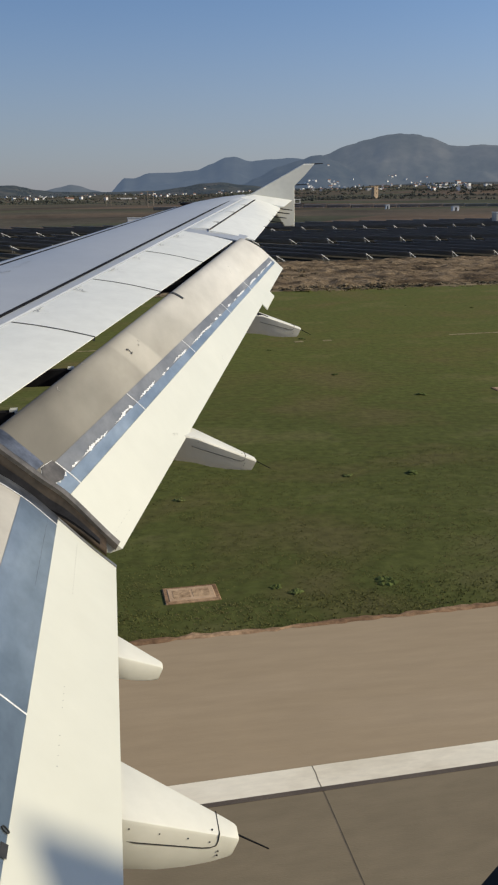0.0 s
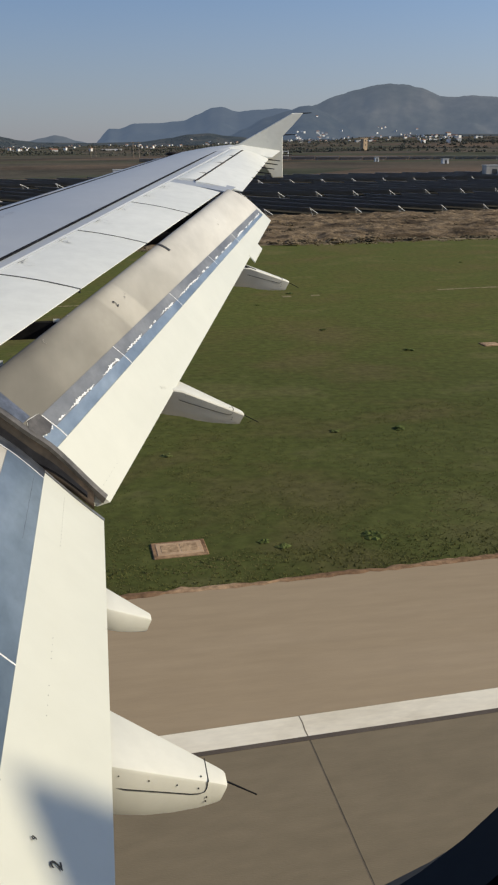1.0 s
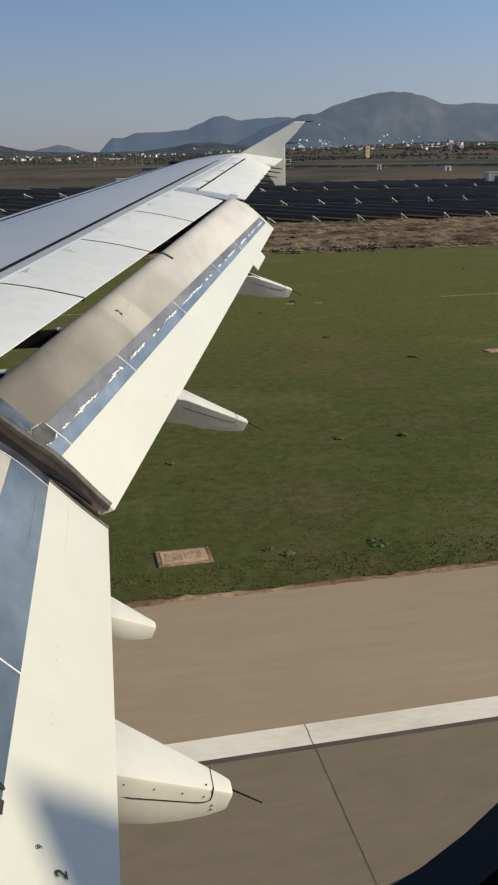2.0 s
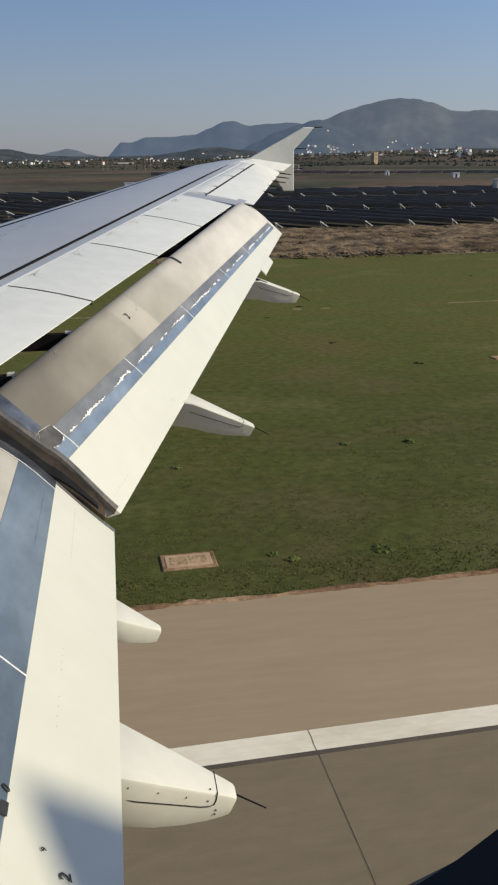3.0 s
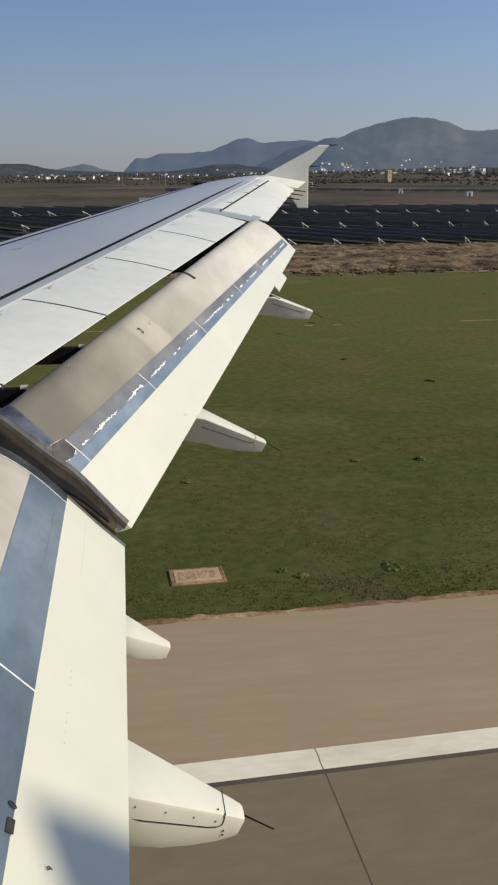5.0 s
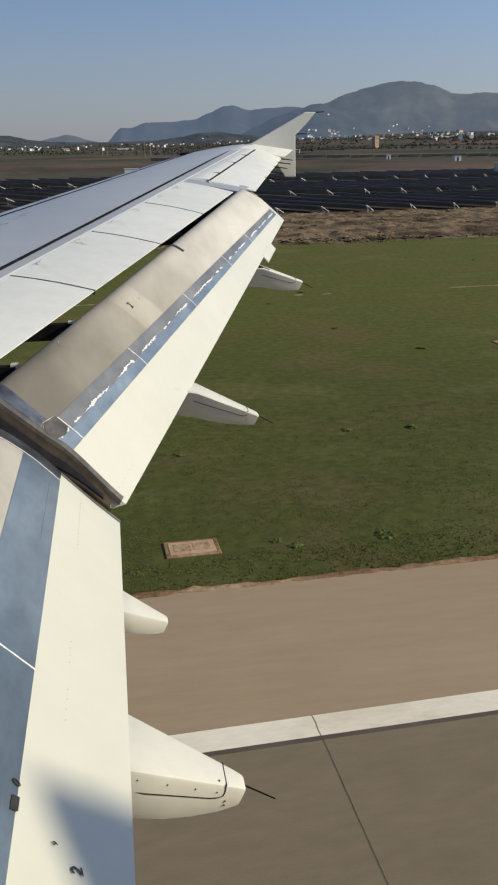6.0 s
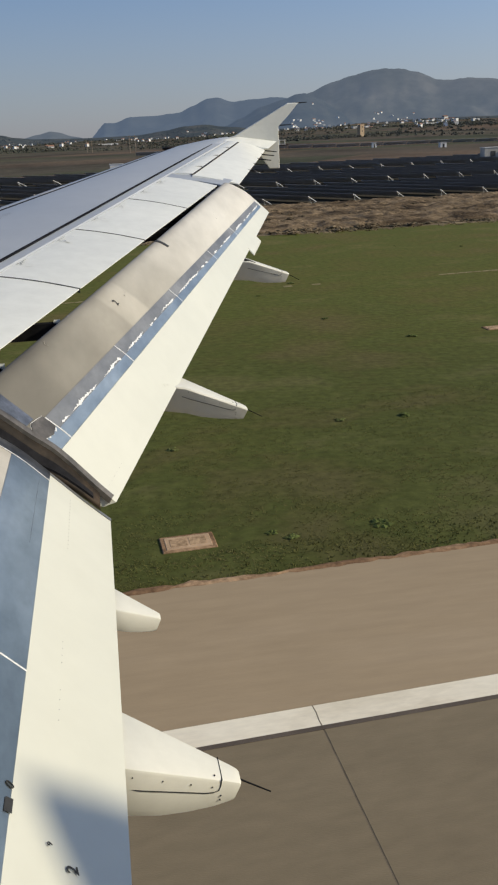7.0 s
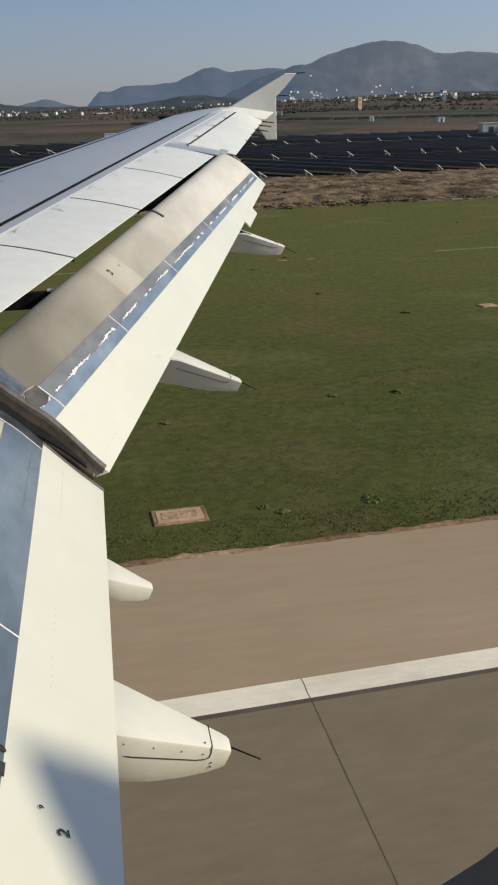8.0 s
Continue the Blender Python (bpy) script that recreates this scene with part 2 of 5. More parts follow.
PAINT = shade("worn white marking", [(0.74, 0.655, 0.50), (0.85, 0.765, 0.60), (0.89, 0.81, 0.645)], 0.5, 0.7, fine=0.05, fine_scale=4.0, stretch=(0.5, 1.5, 1))
EDGE = shade("dark paint border", [(0.085, 0.064, 0.047), (0.115, 0.088, 0.066)], 0.8, 0.8)
PANEL = shade("solar panel", [(0.36, 0.375, 0.42), (0.44, 0.45, 0.50)], 0.2, 0.5, spec=0.35)
RACK = shade("bright racking", [(0.78, 0.77, 0.74), (0.86, 0.85, 0.82)], 2.0, 0.5)
GALV = shade("galvanised steel", [(0.62, 0.60, 0.57), (0.74, 0.72, 0.68)], 2.0, 0.45, 0.2)
PLASTER = shade("sunlit plaster", [(0.66, 0.635, 0.60), (0.80, 0.79, 0.77)], 0.05, 0.85, random_obj=0.2)
TILE = shade("roof tile", [(0.22, 0.11, 0.07), (0.32, 0.18, 0.12)], 0.3, 0.85, random_obj=0.25)
CONCRETE = shade("grey plaster", [(0.30, 0.285, 0.26), (0.40, 0.38, 0.35)], 0.3, 0.85, fine=0.1, fine_scale=2)
STONE = shade("old stone", [(0.38, 0.27, 0.17), (0.50, 0.37, 0.25)], 0.4, 0.9, fine=0.2, fine_scale=2)
VOID = shade("dark opening", [(0.02, 0.02, 0.022), (0.03, 0.03, 0.03)], 1.0, 0.5)
LEAF = shade("far foliage", [(0.072, 0.077, 0.062), (0.084, 0.086, 0.070), (0.102, 0.098, 0.078)], 0.02, 0.9, island=0.22, spec=0.1)
TUFT = shade("grass tufts", [(0.135, 0.118, 0.046), (0.118, 0.120, 0.037), (0.155, 0.140, 0.055)], 0.10, 0.9, island=0.15, spec=0.1)
STRAW = shade("straw tufts", [(0.15, 0.115, 0.07), (0.23, 0.175, 0.108), (0.31, 0.24, 0.15)], 0.07, 0.9, island=0.12, spec=0.1)
WOODY = shade("pole wood", [(0.20, 0.16, 0.12), (0.28, 0.23, 0.18)], 1.0, 0.8)
YELLOW = shade("yellow lamp base", [(0.55, 0.36, 0.04), (0.65, 0.45, 0.06)], 3.0, 0.5)
# faint bluish emission stands in for distance haze on hills and mountains
HILL = shade("near hills with haze glow", [(0.018, 0.022, 0.016), (0.034, 0.036, 0.025), (0.070, 0.060, 0.042)], 0.012, 0.95, fine=0.5, fine_scale=0.06, spec=0.05, haze_glow=(0.27, 0.37, 0.55, 0.10))
MOUNT = shade("hazy mountain", [(0.022, 0.024, 0.020), (0.040, 0.040, 0.034), (0.062, 0.058, 0.050)], 0.006, 0.95, fine=0.25, fine_scale=0.02, spec=0.05, haze_glow=(0.30, 0.39, 0.54, 0.27))
SPURM = shade("hazy wooded spur", [(0.014, 0.017, 0.014), (0.026, 0.028, 0.022), (0.040, 0.040, 0.032)], 0.008, 0.95, fine=0.25, fine_scale=0.03, spec=0.05, haze_glow=(0.27, 0.38, 0.58, 0.235))
FARMOUNT = shade("far hazy mountain", [(0.02, 0.024, 0.024), (0.035, 0.038, 0.036)], 0.004, 0.95, fine=0.15, fine_scale=0.02, spec=0.05, haze_glow=(0.27, 0.38, 0.58, 0.28))


def fields_material():
    """Ploughed and green parcels: a cell pattern of crop colours, rows and blotches over it."""
    m = shade("farm fields", [(0.6, 0.6, 0.6), (1.0, 1.0, 1.0), (1.25, 1.2, 1.15)], 0.012, 0.95, fine=0.25, fine_scale=0.25, spec=0.05)
    n, l = m.node_tree.nodes, m.node_tree.links
    b = n["Principled BSDF"]
    old = b.inputs["Base Color"].links[0].from_socket
    tc, mp, vor, ramp, mul = (n.new(k) for k in ("ShaderNodeTexCoord", "ShaderNodeMapping", "ShaderNodeTexVoronoi", "ShaderNodeValToRGB", "ShaderNodeMix"))
    mp.inputs["Scale"].default_value, mp.inputs["Rotation"].default_value = (0.0055, 0.016, 0.016), (0, 0, 0.25)
    l.new(tc.outputs["Object"], mp.inputs[0])
    l.new(mp.outputs[0], vor.inputs["Vector"])
    vor.inputs["Scale"].default_value = 1.0
    sep = n.new("ShaderNodeSeparateColor")
    l.new(vor.outputs["Color"], sep.inputs[0])
    ramp.color_ramp.interpolation = "CONSTANT"
    crops = ((0.102, 0.083, 0.062), (0.124, 0.094, 0.067), (0.080, 0.078, 0.050), (0.130, 0.096, 0.068), (0.100, 0.086, 0.061), (0.073, 0.076, 0.048), (0.092, 0.080, 0.059))
    while len(ramp.color_ramp.elements) < len(crops):
        ramp.color_ramp.elements.new(0.5)
    for k, c in enumerate(crops):
        ramp.color_ramp.elements[k].position, ramp.color_ramp.elements[k].color = k / len(crops), (*c, 1)
    l.new(sep.outputs[0], ramp.inputs[0])
    mul.data_type, mul.blend_type = "RGBA", "MULTIPLY"
    mul.inputs[0].default_value = 1.0
    l.new(ramp.outputs[0], mul.inputs[6])
    l.new(old, mul.inputs[7])
    l.new(mul.outputs[2], b.inputs["Base Color"])
    return m


FIELD = fields_material()


# ---- building helpers ----
def part(name, bm, material, parent=None, label="", smooth=False):
    me = bpy.data.meshes.new(name)
    bm.to_mesh(me)
    bm.free()
    for mat in material if isinstance(material, (list, tuple)) else [material]:
        me.materials.append(mat)
    if smooth:
        for p in me.polygons:
            p.use_smooth = True
    ob = new(name, me)
    if parent:
        ob.parent = parent
    return tagged(ob, label)


def sharp(ob, degrees=35):
    ob.data.set_sharp_from_angle(angle=radians(degrees))
    return ob


def box(bm, x0, y0, z0, x1, y1, z1, m=None, mat=0):
    vs = [bm.verts.new(v) for v in ((x0, y0, z0), (x1, y0, z0), (x1, y1, z0), (x0, y1, z0), (x0, y0, z1), (x1, y0, z1), (x1, y1, z1), (x0, y1, z1))]
    for f in ((3, 2, 1, 0), (4, 5, 6, 7), (0, 1, 5, 4), (1, 2, 6, 5), (2, 3, 7, 6), (3, 0, 4, 7)):
        bm.faces.new([vs[k] for k in f]).material_index = mat
    if m is not None:
        for v in vs:
            v.co = m @ v.co
    return vs


def rod(bm, a, b, r0, r1=None, n=6):
    a, b = Vector(a), Vector(b)
    r1 = r0 if r1 is None else r1
    q = (b - a).to_track_quat("Z", "Y")
    rings = []
    for c, r in ((a, r0), (b, r1)):
        rings.append([bm.verts.new(c + q @ Vector((r * math.cos(2 * math.pi * k / n), r * math.sin(2 * math.pi * k / n), 0))) for k in range(n)])
    for k in range(n):
        bm.faces.new((rings[0][k], rings[0][(k + 1) % n], rings[1][(k + 1) % n], rings[1][k]))
    bm.faces.new(rings[0][::-1])
    bm.faces.new(rings[1])


def loft(bm, rings, closed=True, caps=True, mat=0):
    """Faces between successive rings of points."""
    vs = [[bm.verts.new(p) for p in ring] for ring in rings]
    n = len(vs[0])
    for a, b in zip(vs, vs[1:]):
        for k in range(n if closed else n - 1):
            bm.faces.new((a[k], a[(k + 1) % n], b[(k + 1) % n], b[k])).material_index = mat
    if caps and closed:
        bm.faces.new(vs[0][::-1]).material_index = mat
        bm.faces.new(vs[-1]).material_index = mat
    return vs


def outward(bm):
    bmesh.ops.recalc_face_normals(bm, faces=bm.faces[:])
    return bm


def lerp(a, b, s):
    return a + (b - a) * s


def spline(pts, n=4):
    """A smooth line through 2D points."""
    out = []
    for k in range(len(pts) - 1):
        p0, p1, p2, p3 = (Vector(pts[max(0, min(len(pts) - 1, k + j))]) for j in (-1, 0, 1, 2))
        for j in range(n):
            s = j / n
            out.append(0.5 * ((2 * p1) + (p2 - p0) * s + (2 * p0 - 5 * p1 + 4 * p2 - p3) * s * s + (3 * p1 - p0 - 3 * p2 + p3) * s ** 3))
    return out + [Vector(pts[-1])]


# ---- the aircraft, in metres from the cabin window: x aft, y outboard, z up ----
aircraft = tagged(new("airliner"), "white and grey twin-jet airliner, flaps fully extended, low over the runway", "aircraft")
aircraft.location = (0, 0, H)


def lead_x(y):
    return 1.69 - 0.52 * (15.2 - y)


def crest_z(y):
    return 0.13 - 0.122 * (15.2 - y)


def seam_x(y):
    return -0.98 + 0.394 * (y - 7.08)


def spoiler_x(y):
    return 1.61 - 0.385 * (11.5 - y)


def spoiler_z(y):
    return -1.17 + 0.117 * (y - 5.3)


def hinge_x(y):
    return seam_x(y) + 0.13


def wing_box():
    bm = bmesh.new()
    rings = []
    for y in [-0.4, 1.0, 2.5, 4.0, 5.5, 7.0, 8.5, 10.0, 11.55, 12.5, 13.5, 14.5, 15.0, 15.25]:
        a, b, z = lead_x(y), hinge_x(y), crest_z(y)
        tip = max(0.0, (y - 14.6) / 0.65)
        a += 0.5 * tip * tip
        c = b - a
        d = 0.11 * c * (1 - 0.6 * tip) + 0.05
        rings.append([(a + 0.02 * c, y, z - 0.75 * d), (a, y, z - 0.45 * d), (a + 0.008 * c, y, z - 0.24 * d), (a + 0.04 * c, y, z - 0.10 * d), (a + 0.12 * c, y, z - 0.02 * d),
                      (a + 0.30 * c, y, z + 0.012), (a + 0.55 * c, y, z + 0.016), (a + 0.80 * c, y, z + 0.008), (b - 0.01, y, z - 0.012), (b, y, z - 0.03),
                      (b, y, z - 0.9 * d), (a + 0.5 * c, y, z - 1.5 * d), (a + 0.15 * c, y, z - 1.2 * d)])
    loft(bm, rings)
    return sharp(part("wing_box", outward(bm), SKIN, aircraft, "grey painted main wing skin", True), 40)


def panel_between(name, y0, y1, front, rear, material, thick=0.05, slant=0.0, steps=6, label="", arch=0.012):
    """A control surface panel: front(y), rear(y) give (x, z) of its edges; slant moves the front edge outboard."""
    bm = bmesh.new()
    rings = []
    for k in range(steps + 1):
        y = lerp(y0, y1, k / steps)
        yf = y + slant
        (xf, zf), (xr, zr) = front(yf), rear(y)
        top, bot = [], []
        for s in (0.0, 0.03, 0.3, 0.6, 0.9, 1.0):
            p = Vector((lerp(xf, xr, s), lerp(yf, y, s), lerp(zf, zr, s) + arch * 4 * s * (1 - s)))
            top.append(p)
            bot.append(p - Vector((0, 0, lerp(thick, 0.006, s))))
        rings.append(top + bot[::-1])
    loft(bm, rings)
    return sharp(part(name, outward(bm), material, aircraft, label, True), 35)


def seal_line(name, pts, width, material, parent, lift=0.003, label=""):
    """A thin raised strip along 3D points, width along x."""
    bm = bmesh.new()
    loft(bm, [[(x - width / 2, y, z + lift), (x + width / 2, y, z + lift), (x + width / 2, y, z - 0.01), (x - width / 2, y, z - 0.01)] for x, y, z in pts])
    return part(name, outward(bm), material, parent, label)


wing = wing_box()
seal_line("seam", [(seam_x(y), y, crest_z(y) + 0.004) for y in [0.5 * k for k in range(2, 30)]], 0.036, DARK, wing, 0.0005, "dark sealed gap along the wing skin")
seal_line("slat_gap", [(lead_x(y) + 0.10 * (hinge_x(y) - lead_x(y)), y, crest_z(y) - 0.010) for y in [0.5 * k for k in range(2, 30)]], 0.044, DARK, wing, 0.006, "thin dark line behind the slats")

# under the spoilers: shroud floor and its ribs, near-black to stand for shade
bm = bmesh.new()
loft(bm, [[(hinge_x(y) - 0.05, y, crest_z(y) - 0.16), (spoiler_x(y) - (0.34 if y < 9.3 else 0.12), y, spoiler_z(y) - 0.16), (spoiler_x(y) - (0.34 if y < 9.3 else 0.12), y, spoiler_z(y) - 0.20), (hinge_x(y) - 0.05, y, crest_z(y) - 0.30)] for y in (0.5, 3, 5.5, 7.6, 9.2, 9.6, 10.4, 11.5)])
part("shroud", outward(bm), DARK, aircraft, "near-black sheet standing for the shade under the spoilers")
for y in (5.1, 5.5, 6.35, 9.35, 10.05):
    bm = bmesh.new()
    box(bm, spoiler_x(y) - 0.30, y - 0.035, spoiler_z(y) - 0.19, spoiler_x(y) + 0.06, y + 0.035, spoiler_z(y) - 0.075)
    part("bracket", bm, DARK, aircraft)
    bm = bmesh.new()
    box(bm, spoiler_x(y) + 0.03, y - 0.03, spoiler_z(y) - 0.085, spoiler_x(y) + 0.075, y + 0.035, spoiler_z(y) - 0.062)
    part("bracket_tab", bm, FLAP, aircraft, "pale tab on the bracket's end")


def spoiler_front(y):
    return hinge_x(y) + 0.012, crest_z(y) - 0.022


def spoiler_rear(y):
    return spoiler_x(y), spoiler_z(y)


def ribbon(pts, nrm, width, material, parent, name):
    """A thin stain of uneven width along points of a surface."""
    bm = bmesh.new()
    rings = []
    for k, p in enumerate(pts):
        q = (pts[min(k + 1, len(pts) - 1)] - pts[max(k - 1, 0)]).normalized()
        side = q.cross(nrm).normalized()
        w = width * (0.55 + 0.45 * noise.noise(p * 31.0)) * (0.35 if k in (0, len(pts) - 1) else 1.0)
        rings.append([p + side * w, p - side * w])
    loft(bm, rings, closed=False)
    return part(name, bm, material, parent)


def spoiler_smear(sp, y, r):
    """Dark grease at a spoiler's hinge and the faint streaks that the airflow drew from it."""
    def at(yy, t):
        yf = yy + 0.24
        (xf, zf), (xr, zr) = spoiler_front(yf), spoiler_rear(yy)
        return Vector((lerp(xf, xr, t), lerp(yf, yy, t), lerp(zf, zr, t) + 0.048 * t * (1 - t) + 0.0045))
    up = Vector((-0.1, 0, 1))
    for _ in range(2):
        a, t0, n = y + r.uniform(-0.06, 0.06), r.uniform(0.01, 0.06), 5
        ribbon([at(a + 0.03 * r.uniform(-1, 1), t0 + 0.022 * k) for k in range(n)], up, r.uniform(0.004, 0.010), SMUDGE, sp, "hinge_grease")
    ribbon([at(y + 0.05 * (k - 2) + r.uniform(-0.01, 0.01), 0.035 + r.uniform(-0.008, 0.008)) for k in range(5)], up, 0.008, SMUDGE, sp, "hinge_grease")
    for _ in range(4):
        a, t0, n = y + r.uniform(-0.16, 0.16), r.uniform(0.05, 0.14), r.randint(3, 6)
        ribbon([at(a + 0.012 * r.uniform(-1, 1), t0 + 0.028 * k) for k in range(n)], up, r.uniform(0.004, 0.012), STREAK, sp, "streak")


JOINTS = (0.6, 3.6, 5.35, 6.93, 8.52, 10.0, 11.42)
for a, b in zip(JOINTS, JOINTS[1:]):
    sp = panel_between("spoiler", a + 0.013, b - 0.013, spoiler_front, spoiler_rear, WHITE, 0.06, slant=0.24)
    for y in (a + 0.42, b - 0.40):
        spoiler_smear(sp, y, random.Random(int(y * 100)))


# solid strips in the spoiler joints, coloured dark for the shade there
for y in JOINTS[1:-1]:
    pts = []
    for k in range(9):
        t = k / 8
        (xf, zf), (xr, zr) = spoiler_front(y + 0.24), spoiler_rear(y)
        pts.append((lerp(xf, xr, t), lerp(y + 0.24, y, t), lerp(zf, zr, t) + 0.048 * t * (1 - t) - 0.002))
    bm = bmesh.new()
    loft(bm, [[(x, y1 - 0.015, z + 0.004), (x, y1 + 0.015, z + 0.004), (x, y1 + 0.012, z - 0.03), (x, y1 - 0.012, z - 0.03)] for x, y1, z in pts])
    part("panel_gap", outward(bm), SLIT, aircraft)


r = random.Random(31)
for _ in range(7):
    y, t = r.uniform(8.3, 9.6), r.uniform(0.24, 0.34)
    pts = []
    for k in range(6):
        yy, tt = y + 0.02 * k * r.uniform(0.2, 1), t + 0.012 * k
        pts.append(Vector((lerp(lead_x(yy), seam_x(yy), tt), yy, 0)))
    for p in pts:
        hit, loc, nrm_, face = wing.ray_cast(Vector((p.x, p.y, 5.0)), Vector((0, 0, -1)))
        p.z = loc.z + 0.003 if hit else crest_z(p.y)
    ribbon(pts, Vector((0, 0, 1)), r.uniform(0.008, 0.02), SKINMARK, wing, "skin_stain")


# fixed trailing panel and aileron
def ail_front(y):
    return 1.36 + 0.361 * (y - 11.9), crest_z(y) - 0.035


def ail_rear(y):
    return 1.90 + 0.303 * (y - 11.7), -0.47 + 0.118 * (y - 11.7)


panel_between("fixed_panel", 11.44, 11.86, spoiler_front, lambda y: (spoiler_x(y) + 0.10, spoiler_z(y) - 0.01), SKIN, 0.10, slant=0.16, steps=2)
panel_between("trailing_panel", 11.88, 13.4, spoiler_front, lambda y: (ail_front(y)[0] - 0.016, ail_front(y)[1]), WHITE, 0.06)
panel_between("trailing_panel", 13.415, 14.95, spoiler_front, lambda y: (ail_front(y)[0] - 0.016, ail_front(y)[1]), WHITE, 0.06)
aileron = panel_between("aileron", 11.75, 15.0, ail_front, ail_rear, WHITE, 0.09)
seal_line("hinge_line", [(ail_front(y)[0] - 0.004, y, ail_front(y)[1]) for y in (11.8, 12.8, 13.8, 14.9)], 0.030, SEAL, aileron, 0.004)
for y in (12.9, 13.5, 14.0, 14.5, 14.95):
    bm = bmesh.new()
    x, z = ail_rear(y)
    rod(bm, (x - 0.12, y, z + 0.012), (x + 0.20, y, z - 0.030), 0.013, 0.007, 5)
    part("static_wick", bm, DARK, aileron)

for y in (12.4, 13.4, 14.2):
    bm = bmesh.new()
    (xa, za), (xb, zb) = spoiler_front(y), ail_front(y)
    box(bm, xa + 0.02, y - 0.006, za - 0.01, xb - 0.02, y + 0.006, max(za, zb) + 0.0035)
    part("panel_gap", bm, SMUDGE, aircraft)
# slats, forward of the leading edge
for a, b in ((1.5, 5.6), (5.64, 8.3), (8.34, 11.0), (11.04, 14.4)):
    bm = bmesh.new()
    rings = []
    for k in range(7):
        y = lerp(a, b, k / 6)
        x, z = lead_x(y), crest_z(y)
        rings.append([(x + 0.02, y, z - 0.07), (x - 0.10, y, z - 0.055), (x - 0.24, y, z - 0.08), (x - 0.33, y, z - 0.13), (x - 0.34, y, z - 0.20), (x - 0.20, y, z - 0.20), (x - 0.10, y, z - 0.10)])
    loft(bm, rings)
    part("slat", outward(bm), SKIN, aircraft, "", True)

# outermost slat's end, shade put into its dark colour, proud of the leading edge
bm = bmesh.new()
loft(bm, [[(1.30 + 0.15 * math.cos(t) * math.cos(a), 14.5 + 0.10 * math.sin(t), 0.010 + 0.034 * math.cos(t) * math.sin(a)) for a in [2 * math.pi * k / 14 for k in range(14)]] for t in (-1.45, -1.0, -0.5, 0, 0.5, 1.0, 1.45)])
part("slat_end", outward(bm), SEAL, aircraft, "end of the extended slat, coloured dark for its shade", True)

# wingtip fence
bm = bmesh.new()
OUT = [(1.75, 0.03), (2.43, 0.16), (2.95, 0.43), (3.36, 0.645), (3.55, 0.645), (3.38, 0.46), (3.19, 0.28), (3.19, -0.39), (3.02, -0.39), (2.86, -0.16), (2.62, -0.03), (2.1, -0.05)]
rings = []
for dy, s in ((-0.035, 0.97), (-0.02, 1.0), (0.02, 1.0), (0.035, 0.97)):
    rings.append([(2.9 + (x - 2.9) * s, 15.28 + dy + 0.06 * max(0, z), 0.12 + (z - 0.12) * s) for x, z in OUT])
loft(bm, rings)
fence = part("wingtip_fence", outward(bm), FAIR, aircraft, "pale swept wingtip fence above and below the tip")
bm = bmesh.new()
rod(bm, (3.50, 15.32, 0.64), (3.70, 15.32, 0.648), 0.012, 0.006, 5)
part("static_wick", bm, DARK, fence)
for x, z in ((3.24, 0.30), (3.18, -0.02)):
    bm = bmesh.new()
    rod(bm, (x - 0.03, 15.30, z), (x + 0.18, 15.30, z + 0.004), 0.011, 0.006, 5)
    part("static_wick", bm, DARK, fence)
bm = bmesh.new()
loft(bm, [[(1.55, 14.98, -0.05), (2.2, 14.98, 0.10), (2.95, 14.98, -0.06), (2.2, 14.98, -0.12)], [(2.0, 15.27, 0.0), (2.5, 15.27, 0.15), (3.16, 15.27, 0.05), (2.5, 15.27, -0.03)]])
part("wingtip_cap", outward(bm), WHITE, aircraft)

# ---- flaps ----
OUTER = ((1.76, -0.58), (1.665, -0.49), (1.72, -0.432), (1.941, -0.54), (2.096, -0.67), (2.175, -0.743), (2.232, -0.797), (2.27, -0.834))
INNER = ((-0.63, -1.42), (-0.745, -1.30), (-0.70, -1.215), (-0.57, -1.335), (-0.44, -1.47), (-0.30, -1.61), (-0.10, -1.87), (-0.017, -1.98))
INBOARD = ((-1.60, -1.40), (-1.42, -1.25), (-1.05, -1.27), (-0.76, -1.37), (-0.55, -1.515), (-0.372, -1.695), (-0.20, -1.88), (-0.059, -2.02))
Y0, Y1 = 4.95, 11.6
STEP = 5


def outboard_line(y):
    s = (y - Y0) / (Y1 - Y0)
    return spline([(lerp(a[0], b[0], s), lerp(a[1], b[1], s)) for a, b in zip(INNER, OUTER)], STEP)


def end_point(k, off=0.0):
    """A point near the outboard flap's inner end, which slants inboard towards the nose."""
    y = Y0 - 0.16 * (1 - k / (7 * STEP)) + off
    p = outboard_line(y)[k]
    return Vector((p[0], y, p[1]))


def inboard_line(y):
    return spline(INBOARD, STEP)


